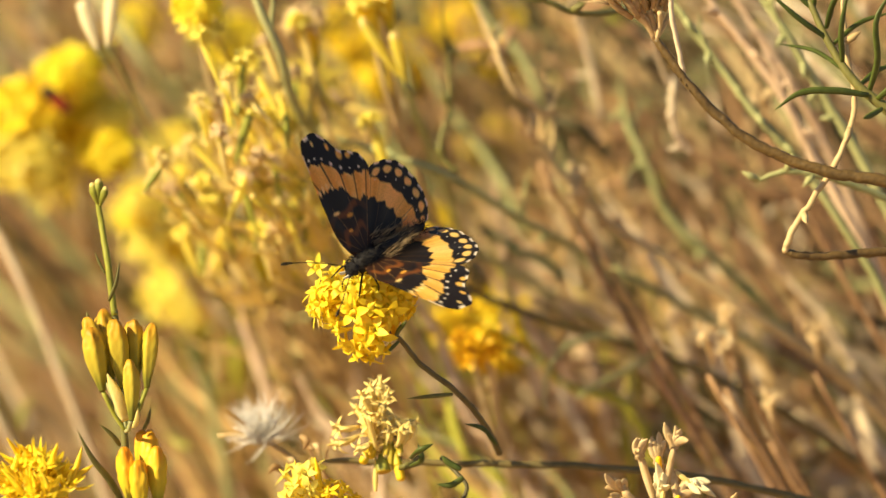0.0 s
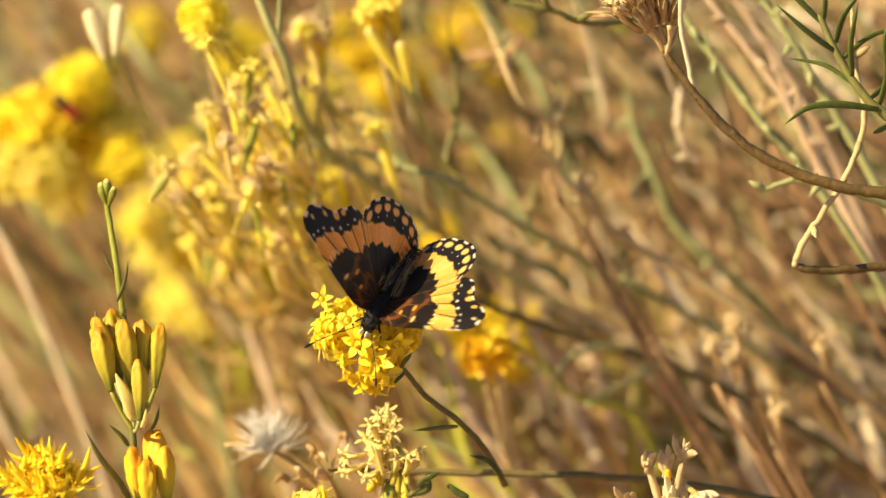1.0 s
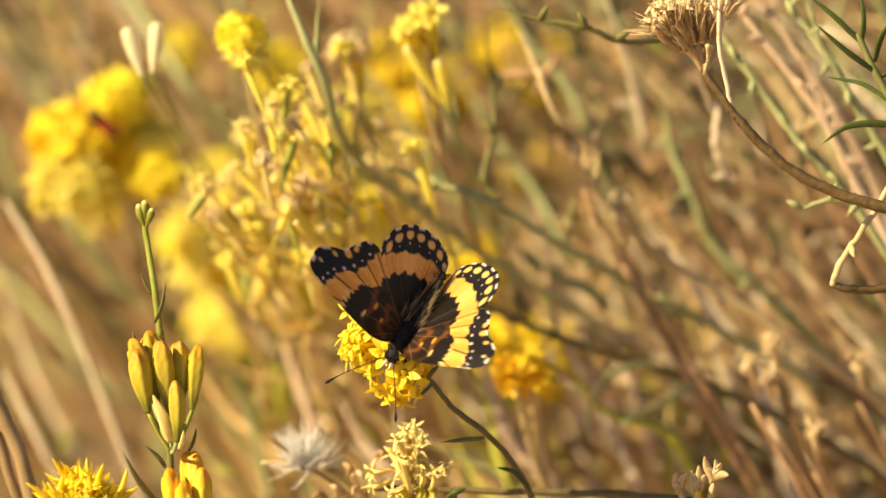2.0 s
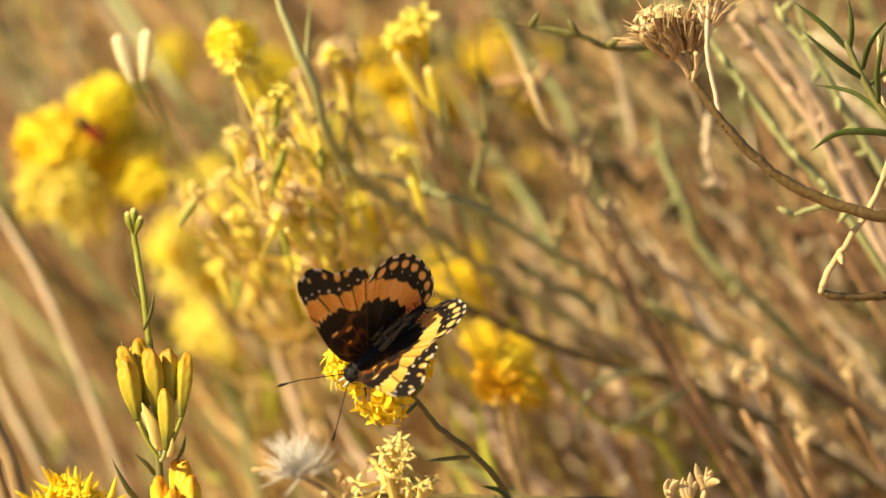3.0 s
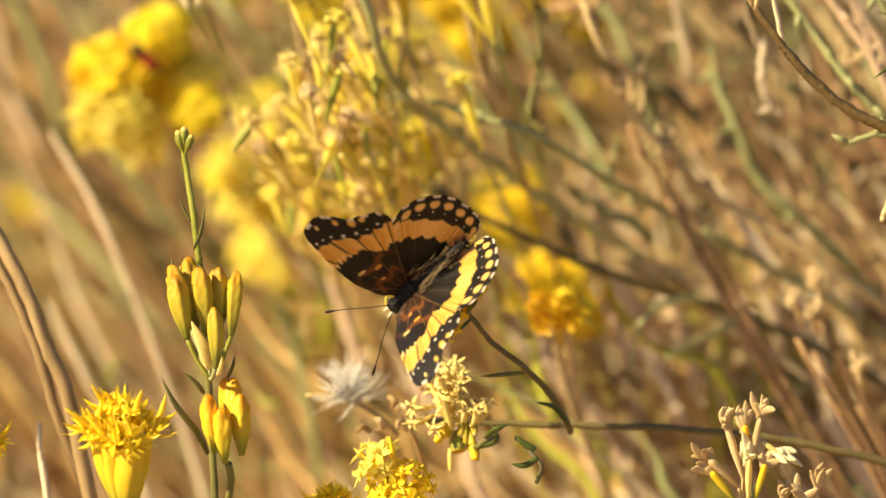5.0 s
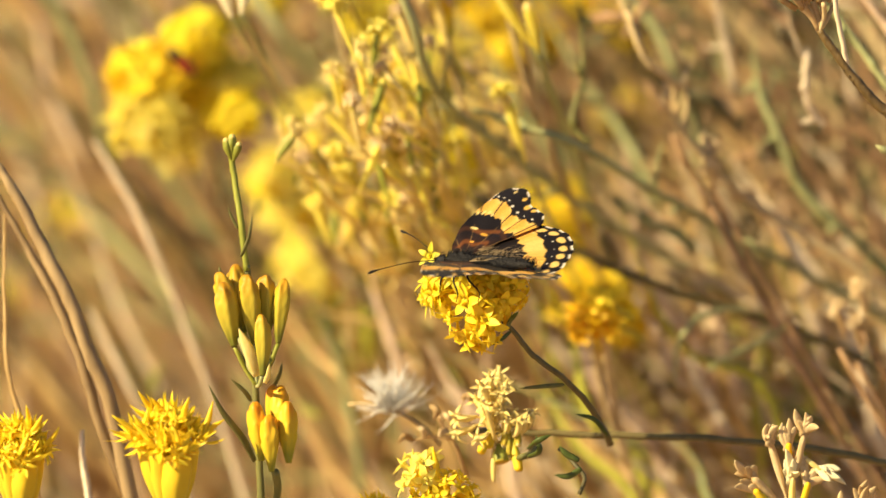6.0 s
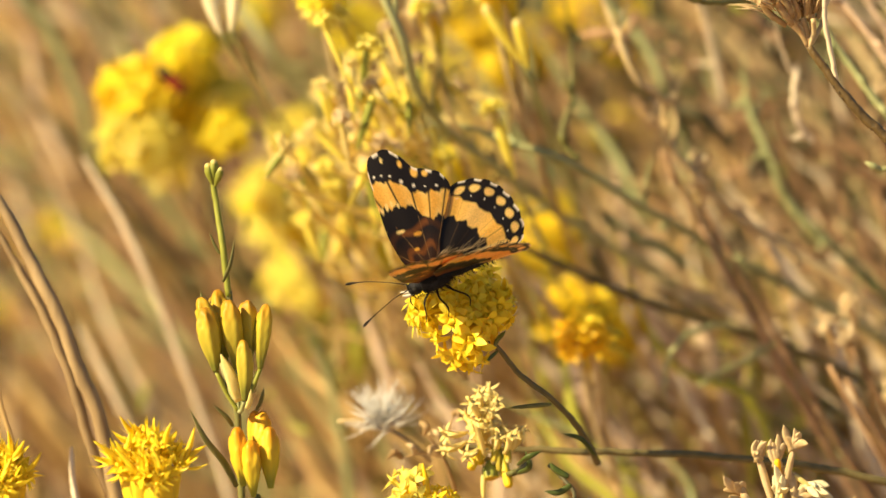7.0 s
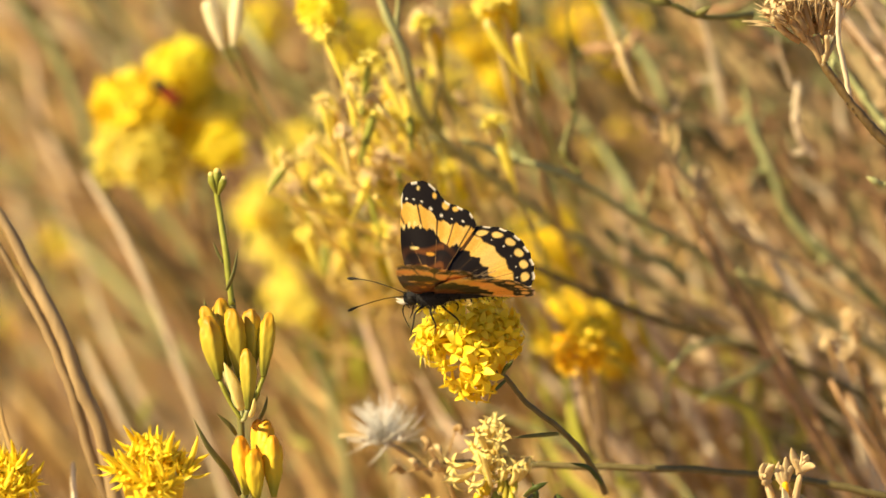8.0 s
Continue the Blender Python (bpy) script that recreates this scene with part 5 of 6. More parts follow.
def build_spray(c, count, seed, spread, label):
    """Slim faded flowers that droop from short stalks on one stem."""
    rng = random.Random(seed)
    foot = G(0.1, 0.4)
    f = thing("flower_spray", S(foot), label, "flower", "flower sprays behind")
    fork = (c[0] + 8, c[1] - 14, c[2] + 25)
    part("stem", stem_mesh([fork, (fork[0] + 10, fork[1] - 30, fork[2] + 70), (fork[0] + 30, fork[1] - 90, fork[2] + 160), foot], (0.5, 0.6, 0.8, 1.4), 16), M_DRY, f)
    for k in range(count):
        top = (c[0] + rng.gauss(0, spread), c[1] + rng.gauss(0, spread), c[2] + rng.uniform(-15, 25))
        a = rng.gauss(0.45, 0.45)
        ln = rng.uniform(5, 10.5)
        low = (top[0] + math.sin(a) * ln, top[1] - math.cos(a) * ln, top[2] + rng.uniform(-2, 3))
        mats = rng.choice(((M_LEMON, M_PALE), (M_PALE, M_LEMON), (M_LEMON, M_LEMON), (M_PALE, M_PALE), (M_BRACT, M_LEMON)))
        p, q = S(low), S(top)
        part("involucre", bud_mesh("involucre", ln, rng.uniform(0.4, 0.75), mats, 12, seed=seed + k, blunt=0.9), None, f, at=aim_pose(p - f.location, q - p, 0.3, 1.0))
        part("stalk", stem_mesh([low, tuple((Vector(low) + Vector(fork)) / 2 + Vector((1, -2, 2))), fork], (0.3, 0.3, 0.4), 7), M_PALE, f)
        if rng.random() < 0.7:
            flower_head(f, top, tuple(Vector(top) - Vector(low)), 1.3, 4, rng.choice((FLORET_LEMON, FLORET_PALE, FLORET_DRY)), seed + k, None, 1.2, 0.6, 0.8, 0.85)
    return f


for k, (c, n, sp) in enumerate((((-28.7, 21.2, 53), 12, 4.0), ((-22.2, 22.8, 48), 12, 3.5), ((-24.2, 13.9, 53), 13, 4.5), ((-34.5, 7.7, 79), 12, 4.5), ((-20.1, 9.5, 69), 12, 4.0), ((-15.5, 2, 79), 11, 4.5), ((-30.2, 1.1, 90), 11, 4.5), ((-12.9, 19.4, 95), 10, 4.5))):
    build_spray(c, n, 1000 + 40 * k, sp, "faded slim yellow flowers drooping on one stem")


def build_insect():
    c = (-59.7, 23.1, 128)
    f = thing("red_insect", S(c), "tiny red and black insect resting on yellow florets", "insect")
    a, b = Vector((-62.0, 25.4, 126)), Vector((-57.2, 21.0, 126))
    m = a.lerp(b, 0.5)
    for s in (-1, 1):
        o = V((0.7 * s, 0.7 * s, 0)) * 0.0004
        part("wing_case", tube(bmesh.new(), [S(p) + o for p in spline([a.lerp(b, 0.3), m, b], 10)], [0.0004, 0.0008, 0.0008, 0.0003], 10), M_RED, f)
    part("head", tube(bmesh.new(), [S(p) for p in spline([a, a.lerp(b, 0.2), a.lerp(b, 0.34)], 8)], [0.0005, 0.0012, 0.0011], 10), M_BLACK, f)
    for k in range(4):
        p = S(a.lerp(b, 0.3 + 0.15 * k))
        part("leg", tube(bmesh.new(), [p, p + V((0.6, -0.5, 0.5)) * 0.002, p + V((0.4, -0.9, 1)) * 0.0035], 0.00012, 5), M_BLACK, f)
    return f


INSECT = build_insect()


def build_fluff():
    c = (-20.4, -33.4, 36)
    f = thing("seed_fluff", S(c), "tuft of white silky seed hairs caught on a twig", "seed tuft")
    rng = random.Random(8)
    bm = bmesh.new()
    for k in range(170):
        a = rng.gauss(0.25, 0.75)
        d = Vector((-math.sin(a), math.cos(a), rng.gauss(0, 0.45)))
        o = Vector(c) + Vector((rng.gauss(0, 0.9), rng.gauss(0, 0.5), rng.uniform(-1, 1)))
        ln = rng.uniform(3.0, 6.8)
        bend = Vector((rng.uniform(-0.6, 0.6), 0.3, 0))
        tube(bm, [S(o), S(o + d * ln * 0.5), S(o + d * ln + bend)], [0.0001, 0.00009, 0.00003], 3)
    part("hairs", bm, M_FLUFF, f)
    part("twig", stem_mesh([(-27.9, -33.0, 36), (-23.6, -33.1, 36), (-19.6, -34.4, 37), (-16.2, -36.6, 38), (-13.2, -39.5, 40)], 0.35, 14), M_DRY, f)
    return f


build_fluff()


def build_small_dry(c, seed, foot, size=1.0, mat=None):
    f = thing("dry_flower", S(foot), "small withered tan flower on a bare stem", "flower", "withered flowers")
    flower_head(f, c, (-0.2, 0.7, -0.6), 2.2, 4, mat or FLORET_DRY, seed, INVOL_SLIM, 1.2, 0.9, 1.3, size * 0.8, depth=6)
    part("stem", stem_mesh([(c[0], c[1] - 6, c[2]), (c[0] + 14, c[1] - 30, c[2] + 6), foot], (0.4, 0.6, 1.2), 14), M_DRYRED, f)


def build_curled_twigs():
    """Thin tan twigs with curled withered leaves beside the seed tuft."""
    f = thing("dry_sprig", S((-9.0, -44.0, 30)), "thin tan sprig with curled withered leaves", "twig")
    part("stem", stem_mesh([(-14.6, -32.4, 26), (-13.4, -34.8, 26), (-11.0, -38.4, 27), (-9.0, -44.0, 30)], (0.18, 0.26, 0.32, 0.4), 18, 6, 0.1), M_HUSK, f)
    part("side_twig", stem_mesh([(-17.6, -38.2, 26), (-15.0, -37.6, 26), (-11.4, -38.0, 27)], (0.12, 0.2, 0.25), 10, 6, 0.1), M_HUSK, f)
    part("side_twig", stem_mesh([(-9.4, -31.4, 27), (-10.2, -34.6, 27), (-11.0, -38.0, 27)], (0.12, 0.2, 0.25), 10, 6, 0.1), M_HUSK, f)
    for i, pts in enumerate(([(-14.6, -32.6, 26), (-13.6, -33.4, 25), (-14.2, -35.0, 25)], [(-13.2, -34.6, 26), (-12.0, -34.2, 25), (-11.4, -35.6, 25)], [(-17.4, -38.2, 26), (-18.6, -37.4, 25), (-19.8, -38.6, 25)],
                             [(-15.4, -37.6, 26), (-15.8, -36.4, 25), (-16.8, -36.0, 25)], [(-9.6, -31.6, 27), (-8.6, -31.0, 26), (-8.4, -32.4, 26)], [(-11.6, -37.4, 26), (-12.8, -36.6, 25), (-13.2, -37.8, 24)])):
        part("leaf", leaf_mesh(pts, 1.1), M_DRYFL if i % 2 else M_HUSK, f)


build_curled_twigs()

for i, c in enumerate(((51.8, -18.6, 65), (54.7, -20.9, 66), (55.8, -15.8, 70), (62.0, -29.7, 65), (24.4, 16.7, 81), (31.2, 8.1, 83), (31.0, 4.4, 81), (69.9, -18.6, 70), (62.4, 21.0, 81))):
    build_small_dry(c, 700 + 3 * i, G(0.2 + 0.02 * i, 0.2))


# ---- the mass of the shrub: bare stems that fan out from its foot, out of focus ----
def fleck_mass(name, label, count, mat, seed, u, w, d, size):
    """Dry curled leaves and broken bits caught in the shrub, as one mass."""
    rng = random.Random(seed)
    bm = bmesh.new()
    for k in range(count):
        dd = rng.uniform(*d)
        s = (REACH + dd) / REACH
        c = Vector((rng.uniform(*u) * s, rng.uniform(*w) * s, dd))
        way = Vector((rng.gauss(0, 1), rng.gauss(0.3, 1), rng.gauss(0, 0.6))).normalized()
        side = Vector((rng.gauss(0, 1), rng.gauss(0, 1), rng.gauss(0, 1))) * 0.35
        ln = rng.uniform(*size)
        line = [S(p) for p in spline([c, c + way * ln * 0.5 + side * ln * 0.4, c + way * ln], 6)]
        r = ln * rng.uniform(0.05, 0.12) * 0.001
        tube(bm, line, [r * 0.4, r, r * 0.9, r * 0.15], 5, 0.5, 0.15, rng)
    data = finish(bm, name)
    data.materials.append(mat)
    return tagged(new(name, data), label, "shrub", kind="stuff")


for i, (mat, n, u, w, d, size) in enumerate((
        (M_DRY, 170, (10, 95), (-55, 50), (110, 300), (3, 8)), (M_BLEACH, 70, (25, 95), (-55, 50), (120, 280), (2.5, 6)), (M_DRYRED, 260, (5, 95), (-55, 50), (100, 280), (3, 10)),
        (M_STEMGREY, 80, (-10, 95), (-55, 50), (120, 260), (2.5, 6)), (M_STEMDARK, 170, (5, 95), (-40, 50), (110, 280), (5, 12)), (M_LEAF, 60, (-40, 60), (-20, 50), (80, 180), (2.5, 6)),
        (M_GRASS, 90, (-100, 10), (-55, 55), (200, 360), (4, 12)), (M_BRACT, 100, (-60, 70), (-45, 50), (110, 240), (3, 7)), (M_MINT, 120, (-40, 95), (-50, 50), (110, 260), (2.5, 6)),
        (M_PALE, 50, (-40, 95), (-50, 50), (120, 260), (1.5, 4)), (M_MINT, 40, (-100, -30), (-50, 50), (200, 320), (3, 8)),
        (M_STEMDARK, 70, (0, 38), (10, 50), (140, 280), (5, 12)), (M_DRYRED, 70, (0, 38), (10, 50), (140, 280), (5, 12)))):
    fleck_mass("dry_litter", "dry curled leaves and broken twigs caught in the shrub", n, mat, 800 + i, u, w, d, size)


def stem_mass(name, label, count, mat, seed, u, w, d, slope, length, radius, bow=8.0):
    """Many thin stems joined as one mass, each leaning up and away from the shrub's foot."""
    rng = random.Random(seed)
    bm = bmesh.new()
    for k in range(count):
        dd = rng.uniform(*d)
        s = (REACH + dd) / REACH
        c = Vector((rng.uniform(*u) * s, rng.uniform(*w) * s, dd))
        a = radians(rng.gauss(slope, 17))
        ln = rng.uniform(*length) * s
        way = Vector((-math.cos(a), math.sin(a), rng.uniform(-0.35, 0.35)))
        bend = Vector((rng.uniform(-1, 1), rng.uniform(-1, 1), 0)) * min(bow, ln * 0.09)
        kink = Vector((rng.uniform(-1, 1), rng.uniform(-1, 1), 0)) * min(bow * 0.5, ln * 0.04)
        r = rng.uniform(*radius)
        line = [S(p) for p in spline([c - way * ln * 0.5, c - way * ln * 0.2 + kink, c + bend, c + way * ln * 0.5], 11)]
        tube(bm, line, [r * 0.0008, r * 0.0012, r * 0.001, r * 0.0006, r * 0.0001], 5, 1.0, 0.1, rng)
    data = finish(bm, name)
    data.materials.append(mat)
    return tagged(new(name, data), label, "shrub", kind="stuff")


for i, (mat, lab, n, u, w, d, slope, ln, r) in enumerate((
        (M_DRY, "tangle of tan dry shrub stems", 95, (12, 95), (-50, 45), (130, 360), 44, (15, 60), (0.35, 1.0)),
        (M_DRYRED, "tangle of red-brown dry shrub stems", 85, (18, 95), (-40, 45), (120, 360), 42, (15, 60), (0.35, 1.0)),
        (M_STEMGREY, "tangle of grey-green shrub stems", 40, (15, 95), (-50, 50), (110, 300), 48, (15, 50), (0.35, 0.9)),
        (M_BLEACH, "tangle of bleached shrub stems", 40, (20, 95), (-45, 50), (100, 280), 50, (10, 40), (0.35, 0.8)),
        (M_STEMDARK, "tangle of dark olive shrub stems", 22, (5, 90), (-60, 50), (150, 320), 42, (40, 100), (0.4, 1.2)),
        (M_GRASS, "stand of dry tan grass behind the flowers", 150, (-100, 20), (-60, 60), (260, 560), 55, (60, 160), (0.6, 1.8)),
        (M_DRYRED, "red-brown dry stalks behind the flowers", 50, (-100, 0), (-60, 60), (200, 450), 58, (60, 140), (0.5, 1.4)),
        (M_STEMGREY, "grey-green stalks behind the flowers", 26, (-100, 0), (-60, 60), (200, 380), 60, (50, 120), (0.5, 1.2)),
        (M_GRASS, "pale dry grass low behind the stems", 170, (-30, 48), (-75, -5), (240, 480), 52, (40, 130), (0.6, 1.8)),
        (M_BLEACH, "bleached stalks behind the flowers", 26, (-100, 5), (-60, 60), (210, 380), 57, (40, 110), (0.4, 1.0)),
        (M_DRYRED, "brown stalks among the flowers", 34, (-100, 5), (-60, 60), (210, 380), 57, (40, 110), (0.4, 1.1)),
        (M_STEMDARK, "dark stalks behind the flowers", 24, (-100, 5), (-60, 60), (220, 400), 52, (50, 130), (0.5, 1.3)),
        (M_GRASS, "pale grass low among the stems", 170, (0, 62), (-70, -14), (130, 300), 50, (25, 80), (0.5, 1.5)),
        (M_BLEACH, "bleached stalks low among the stems", 50, (0, 62), (-70, -14), (150, 300), 55, (20, 70), (0.5, 1.3)),
        (M_MINT, "pale green stems among the brush", 44, (-10, 95), (-45, 50), (100, 280), 50, (12, 45), (0.35, 0.9)),
        (M_MINT, "pale green stalks behind the flowers", 26, (-100, 0), (-60, 60), (180, 360), 55, (40, 110), (0.5, 1.2)),
        (M_BLEACH, "pale straw low behind the stems", 110, (0, 60), (-75, -20), (200, 380), 50, (25, 80), (0.6, 1.8)),
        (M_ROSE, "pale straw in front of the brush", 70, (-28, 62), (-70, -12), (110, 200), 62, (12, 50), (0.4, 1.2)),
        (M_GRASS, "dry straw in front of the brush", 100, (-30, 62), (-70, -10), (120, 210), 58, (12, 50), (0.4, 1.4)),
        (M_BRACT, "yellow-green shoots in front of the brush", 24, (-30, 55), (-70, -6), (160, 240), 66, (12, 40), (0.3, 0.8)),
        (M_GRASS, "dry grass further back", 260, (-130, 30), (-80, 80), (400, 900), 50, (120, 260), (1.0, 2.6)),
        (M_DRYRED, "red-brown stems crossing low in the brush", 60, (42, 95), (-24, 16), (120, 300), 42, (20, 70), (0.4, 1.2)),
        (M_STEMDARK, "dark stems crossing low in the brush", 40, (42, 95), (-24, 16), (150, 320), 42, (30, 90), (0.5, 1.4)),
        (M_ROSE, "rosy tan stalks behind the flowers", 40, (-100, 40), (-70, 40), (180, 380), 58, (30, 110), (0.5, 1.3)),
        (M_LIME, "yellow-green grass low in the open brush", 22, (4, 46), (-50, -14), (95, 170), 62, (18, 50), (0.4, 1.0)),
        (M_BLEACH, "bleached straw low behind the flowers", 70, (0, 48), (-60, -14), (150, 250), 58, (16, 60), (0.5, 1.5)),
        (M_BLEACH, "bleached straw low in the open brush", 110, (8, 85), (-75, -16), (115, 240), 56, (14, 60), (0.4, 1.3)),
        (M_DRYRED, "brown brush further back", 240, (25, 130), (-30, 80), (320, 800), 45, (120, 260), (1.2, 3.0)),
        # dark-coloured stems stand in for the deep shade between the brush
        (M_STEMDARK, "dark stems further back in place of shaded gaps", 200, (32, 130), (-22, 80), (260, 560), 45, (120, 260), (1.2, 3.0)))):
    stem_mass("shrub_stems", lab, n, mat, 900 + i, u, w, d, slope, ln, r)


def sway(ob, drift):
    """The wind carries a plant by (seconds, right, up) in mm."""
    home = ob.location.copy()
    walk(ob, [(t, Matrix.Translation(home + (AX_U * x + AX_W * y) * 0.001)) for t, x, y in drift])


def motions():
    flight = [(0, -3.74, -4.76, 0.356, 0.182, -0.221, 0.889), (0.2, -2.8, -8.06, 0.245, 0.232, -0.192, 0.921),
              (0.3, -2.08, -8.75, 0.22, 0.174, -0.191, 0.941), (0.5, -2.78, -7.58, 0.234, 0.152, -0.167, 0.946),
              (0.6, -6.46, -8.77, 0.251, 0.094, -0.293, 0.918), (0.7, -7.55, -8.27, 0.236, 0.074, -0.337, 0.908),
              (1, -3.06, -10.58, 0.203, 0.154, -0.358, 0.898), (1.2, -5.09, -9.64, 0.198, 0.134, -0.214, 0.947),
              (1.5, -4.59, -9.6, 0.198, 0.135, -0.3, 0.923), (1.7, -5, -12.16, 0.232, 0.087, -0.429, 0.869),
              (2.8, -4.38, -12.46, 0.258, 0.161, -0.398, 0.866), (3, -8.97, -14.53, 0.378, 0.127, -0.443, 0.803),
              (3.2, -12.06, -15.26, 0.411, 0.199, -0.493, 0.74), (3.3, -9.4, -14.72, 0.373, 0.155, -0.612, 0.68),
              (3.5, -10.45, -16.54, 0.349, 0.109, -0.748, 0.554), (3.7, -7.27, -16.51, 0.409, 0.115, -0.775, 0.467),
              (4, -10.58, -16.15, 0.451, 0.088, -0.779, 0.427), (4.2, -9.54, -12.94, 0.452, 0.068, -0.769, 0.447),
              (4.5, -9.32, -17.02, 0.41, 0.104, -0.641, 0.641), (4.7, -10.27, -16.27, 0.419, 0.091, -0.675, 0.6),
              (5.8, -10.78, -13.94, 0.46, 0.214, -0.385, 0.771), (5.9, -9.81, -11.49, 0.523, 0.309, -0.33, 0.722),
              (6, -9.43, -9.74, 0.832, 0.005, -0.152, 0.534), (6.1, -14.25, -10.3, 0.595, 0.275, -0.312, 0.688),
              (6.3, -12.86, -11.47, 0.606, 0.097, -0.252, 0.748), (6.5, -10.41, -8.79, 0.56, -0.001, -0.262, 0.786),
              (6.8, -13.33, -9.06, 0.572, 0.001, -0.222, 0.79), (6.9, -12.41, -10.05, 0.612, 0.008, -0.236, 0.755),
              (7, -11.77, -9.71, 0.613, -0.043, -0.235, 0.753), (7.2, -11.22, -8.89, 0.606, -0.024, -0.227, 0.762),
              (7.3, -10.42, -7.82, 0.576, -0.063, -0.055, 0.813), (7.5, -9.7, -10.12, 0.604, -0.019, -0.238, 0.76),
              (7.8, -9.71, -12.76, 0.597, -0.024, -0.207, 0.775), (8, -12.32, -10.03, 0.691, -0.011, -0.072, 0.719)]
    # seconds, then degrees: left and right lift, sweep of right and left forewing, of right and left hindwing
    wing_beats = [(0, 23, 39, -7, -8, -8, -10), (0.2, 63, 67, -7, -7, -8, -9), (0.3, 49, 57, -7, -6, -8, -9), (0.5, 18, 32, -7, -5, -8, -8),
                  (0.6, 27, 41, -8, -6, -9, -9), (0.7, 52, 67, -8, -6, -10, -9), (1, 42, 44, -11, -6, -13, -10), (1.2, 57, 63, -10, -6, -12, -9),
                  (1.5, 31, 27, -9, -5, -11, -7), (1.7, 64, 68, -9, -6, -11, -7), (1.95, 38, 40, -9, -6, -12, -8), (2.2, 62, 64, -9, -7, -12, -9),
                  (2.45, 40, 42, -9, -7, -13, -10), (2.62, 60, 62, -9, -8, -13, -11), (2.8, 59, 68, -9, -8, -14, -12), (3, 50, 60, -9, -8, -14, -13),
                  (3.2, 65, 67, -11, -11, -14, -13), (3.3, 65, 60, -12, -12, -14, -12), (3.5, 75, 69, -15, -14, -13, -12), (3.7, 69, 69, -14, -16, -13, -13),
                  (4, 80, 75, -14, -19, -14, -15), (4.2, 67, 67, -13, -16, -15, -14), (4.5, 69, 66, -12, -12, -17, -13), (4.7, 68, 64, -11, -10, -15, -12),
                  (5, 44, 46, -9, -8, -13, -10), (5.25, 68, 70, -8, -6, -12, -8), (5.5, 45, 45, -6, -4, -10, -7), (5.8, 53, 53, -4, -1, -8, -5),
                  (5.9, 45, 53, -1, -3, -7, -9), (6, 26, 1, -10, -25, -6, -25), (6.1, 53, 52, -12, -2, -13, -4), (6.3, 56, 69, -8, 2, -11, 2),
                  (6.5, 63, 57, -8, 2, -8, 4), (6.8, 46, 39, -8, 2, -8, 2), (6.9, 46, 39, -8, 2, -8, 1), (7, 45, 56, -8, 2, -8, 1),
                  (7.2, 57, 62, -7, 1, -8, 1), (7.3, 46, 45, -7, 1, -8, 2), (7.5, 60, 73, -7, 0, -8, 2), (7.8, 50, 47, -6, -1, -6, 0),
                  (8, 37, 34, -6, -2, -5, -1)]
    rows = []
    for t, u, w, qw, qx, qy, qz in flight:
        rows.append((t, Matrix.LocRotScale(S((u, w, -3)), Quaternion((qw, qx, qy, qz)), None)))
    walk(BUTTERFLY, rows)
    for s, wing, which in WINGS:
        beats = []
        for t, left, right, fore_r, fore_l, hind_r, hind_l in wing_beats:
            sweep = (fore_r if s > 0 else fore_l) if which == "fore" else (hind_r if s > 0 else hind_l)
            beats.append((t, pose(0, 0, 0, 0, -s * (right if s > 0 else left), 0) @ pose(0, 0, 0, 0, 0, s * sweep)))
        walk(wing, beats)
    main = [(0, 2.38, 1.53), (0.5, 1.96, -0.98), (1, 2.17, -1.91), (1.5, 0.68, -1.49), (1.7, 0.55, -1.28), (2.8, 1.23, -0.13), (3, -0.17, -2.68), (3.5, 0.60, -1.32), (4, 0.04, -0.26), (4.5, 1.06, -0.00), (4.7, 0.17, -0.72), (5.8, -0.38, -1.36), (6, -0.51, -1.40), (6.5, 0.00, -0.00), (7, -0.89, -1.87), (7.5, 0.13, -2.26), (8, 0.04, -4.04)]
    sway(MAIN, main)
    pale = [(0, 0.60, 1.28), (0.5, 0.17, -0.89), (1, 0.72, -1.57), (1.5, -1.02, -1.57), (2.8, -0.55, -0.30), (3, -1.62, -2.08), (3.5, -0.85, -0.81), (4, -1.66, 0.17), (4.5, 0.04, -0.43), (4.7, -1.36, -1.32), (5.8, -1.15, -1.79), (6, -1.19, -1.74), (6.5, 0.00, -0.00), (7, -1.15, -1.70), (7.5, -0.13, -2.26), (8, -0.38, -4.13)]
    sway(PALE, pale)
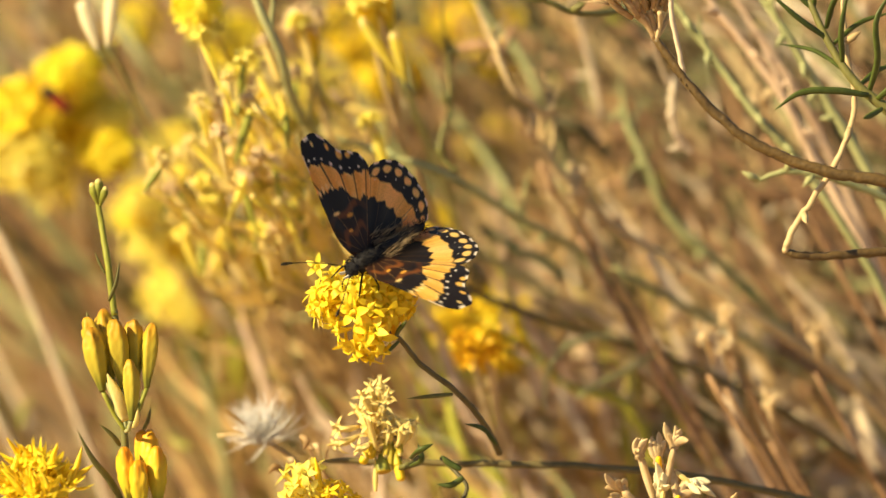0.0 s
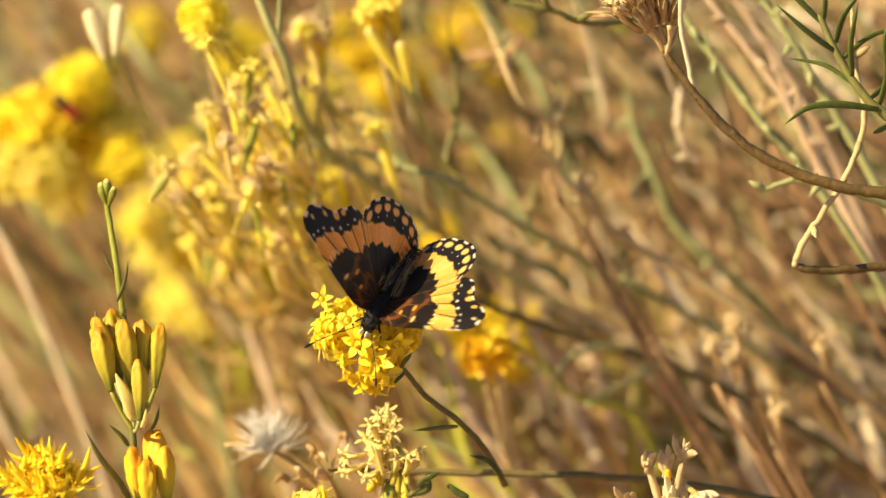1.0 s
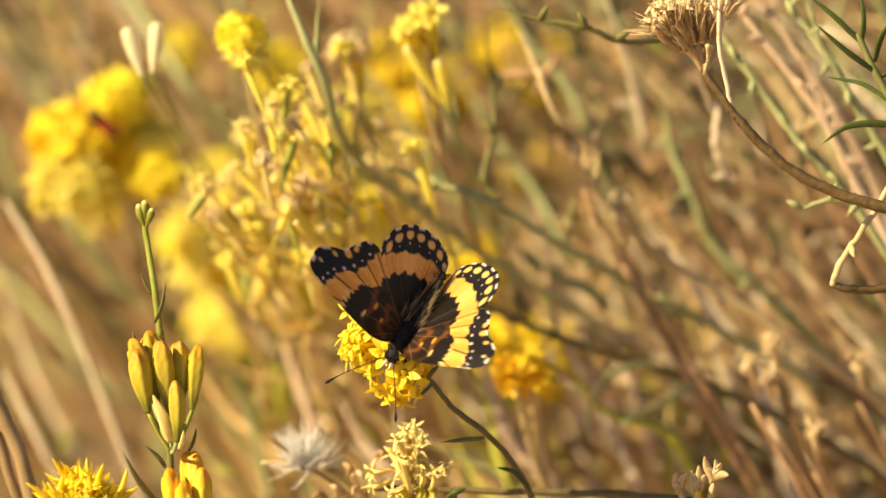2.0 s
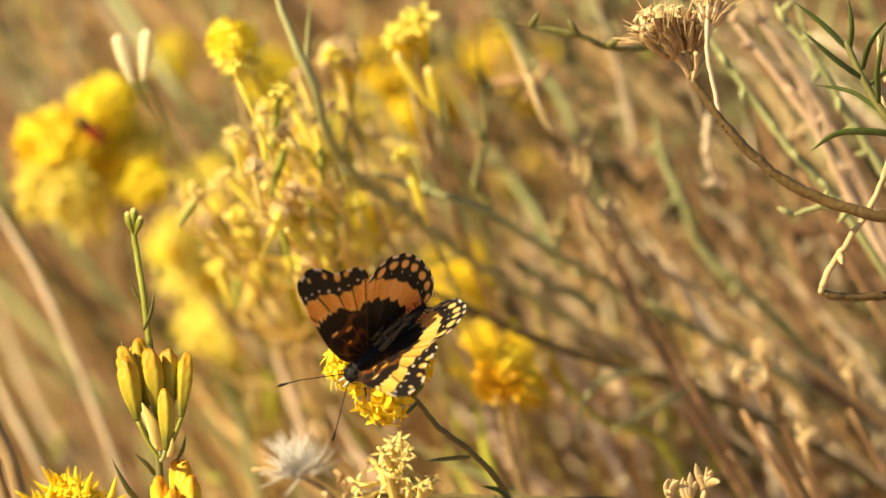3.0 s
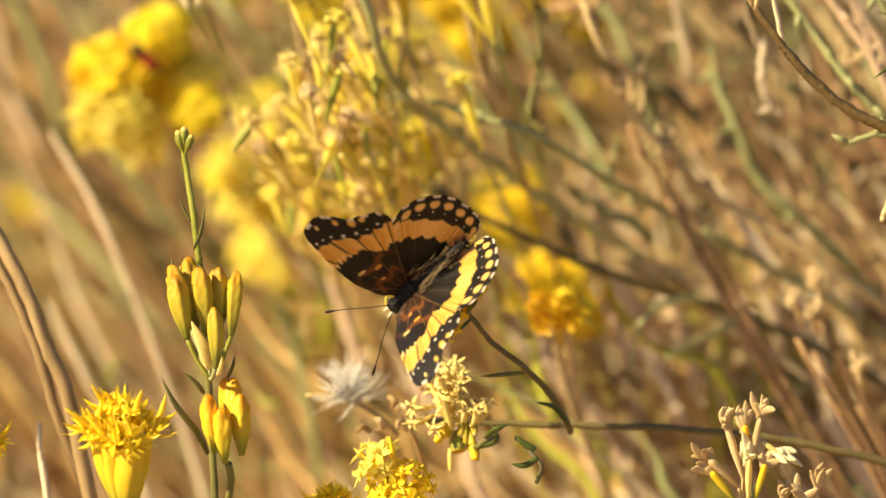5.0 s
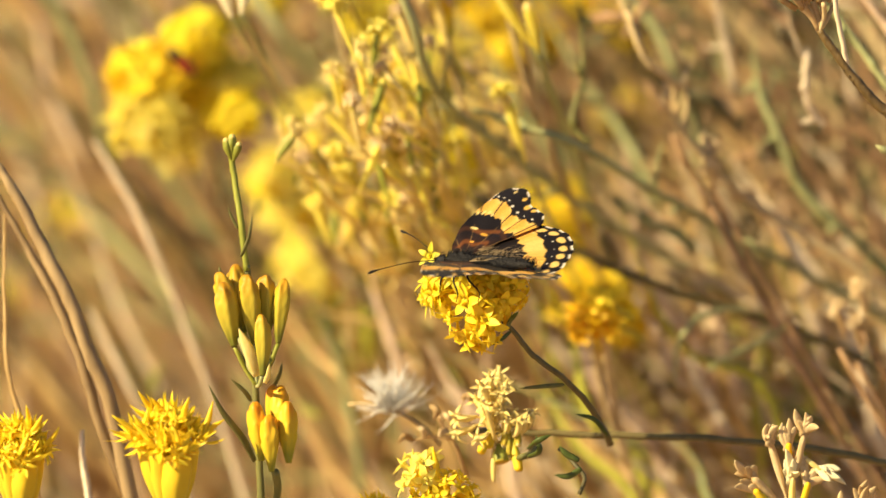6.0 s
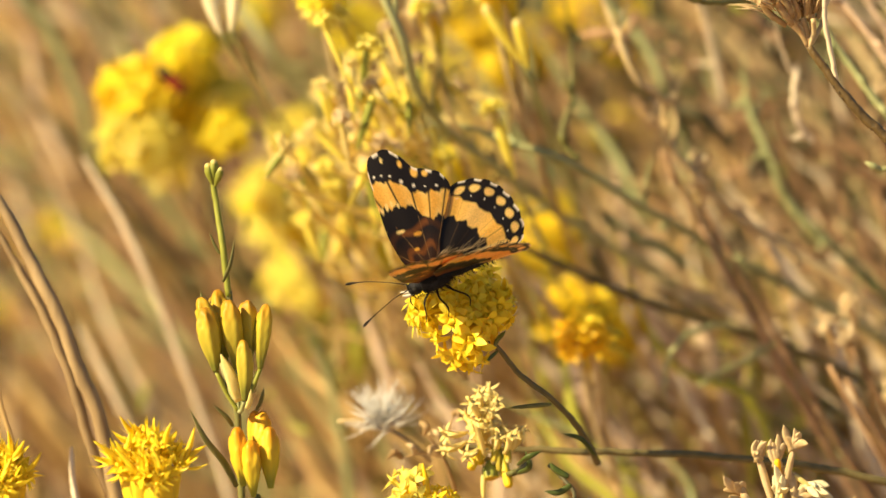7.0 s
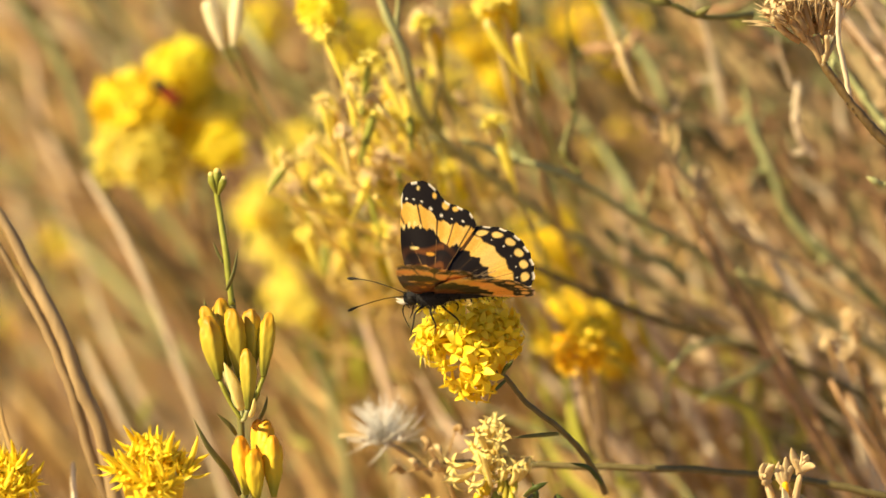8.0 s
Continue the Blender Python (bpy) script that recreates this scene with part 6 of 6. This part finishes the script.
    dry = [(0, 0.26, 1.45), (0.5, -0.09, 1.06), (1, 0.64, 0.89), (1.5, -0.26, 0.64), (3, -0.17, 0.55), (3.5, 0.26, 1.40), (4, -0.64, 1.45), (4.5, 0.13, 1.19), (5.8, 0.13, -0.51), (6, 0.26, -0.55), (6.5, 0.00, -0.00), (7, 0.13, -0.51), (7.5, 0.98, -1.32), (8, 1.06, -1.66)]
    sway(DRYFL[0], dry)
    branch = [(0, 0.26, 0.81), (0.5, 0.43, -0.17), (1, 0.72, 0.09), (1.5, 0.00, -0.00), (1.7, 0.64, 0.13), (2.8, 0.89, 0.09), (3, 0.43, -0.00), (3.5, 0.09, 0.09), (4, -0.55, 0.38), (4.5, 1.15, -0.04), (4.7, 0.77, 0.34), (5.8, 4.98, -1.91), (6, 4.68, -1.96), (6.5, 4.51, -1.83), (7, 4.72, -1.91), (7.5, 6.43, -1.96), (8, 6.51, -2.13)]
    sway(BRANCH, branch)
    buds = [(0, 1.45, -0.51), (0.5, 2.13, 0.72), (1, 1.74, 0.89), (1.5, 1.87, 0.47), (3, 1.53, 0.21), (3.5, 1.70, 0.30), (4, 1.40, 0.17), (4.5, 0.64, 0.68), (6, 1.53, 1.40), (6.5, 0.00, -0.00), (7, 0.38, 0.09), (7.5, -1.32, -0.72), (8, 0.64, 1.06)]
    sway(BUDS, buds)
    cluster = [(0, -0.26, -0.30), (0.5, 0.43, -0.17), (1, 0.72, -0.34), (1.5, 0.51, -0.09), (3, -0.43, 0.34), (3.5, 0.00, -0.00), (4, 0.55, -0.21), (4.5, 0.30, -0.38), (6, -1.70, 0.60), (6.5, -1.62, 0.38), (7, -1.66, 0.47), (7.5, -2.77, 0.51), (8, -2.77, 0.85)]
    sway(FAR[0], cluster)
    sway(INSECT, cluster)
    orange = [(0, 1.79, -0.21), (1.5, 2.21, -0.00), (3, -0.26, -0.17), (3.5, 0.00, -0.00), (4, 0.04, -0.55), (4.5, 0.04, -0.89), (6, -0.85, -0.85), (6.5, -1.19, -1.06), (7, -0.89, -1.06), (7.5, -1.91, -1.53), (8, -1.40, -0.77)]
    sway(FAR[4], orange)
    sway(FAR[5], orange)
    for f, k in ((YELLOW[0], buds), (YELLOW[1], buds), (YELLOW[2], pale), (YELLOW[3], pale), (DRYFL[1], dry), (SPRIG, branch), (CROSS, branch)):
        sway(f, k)



motions()
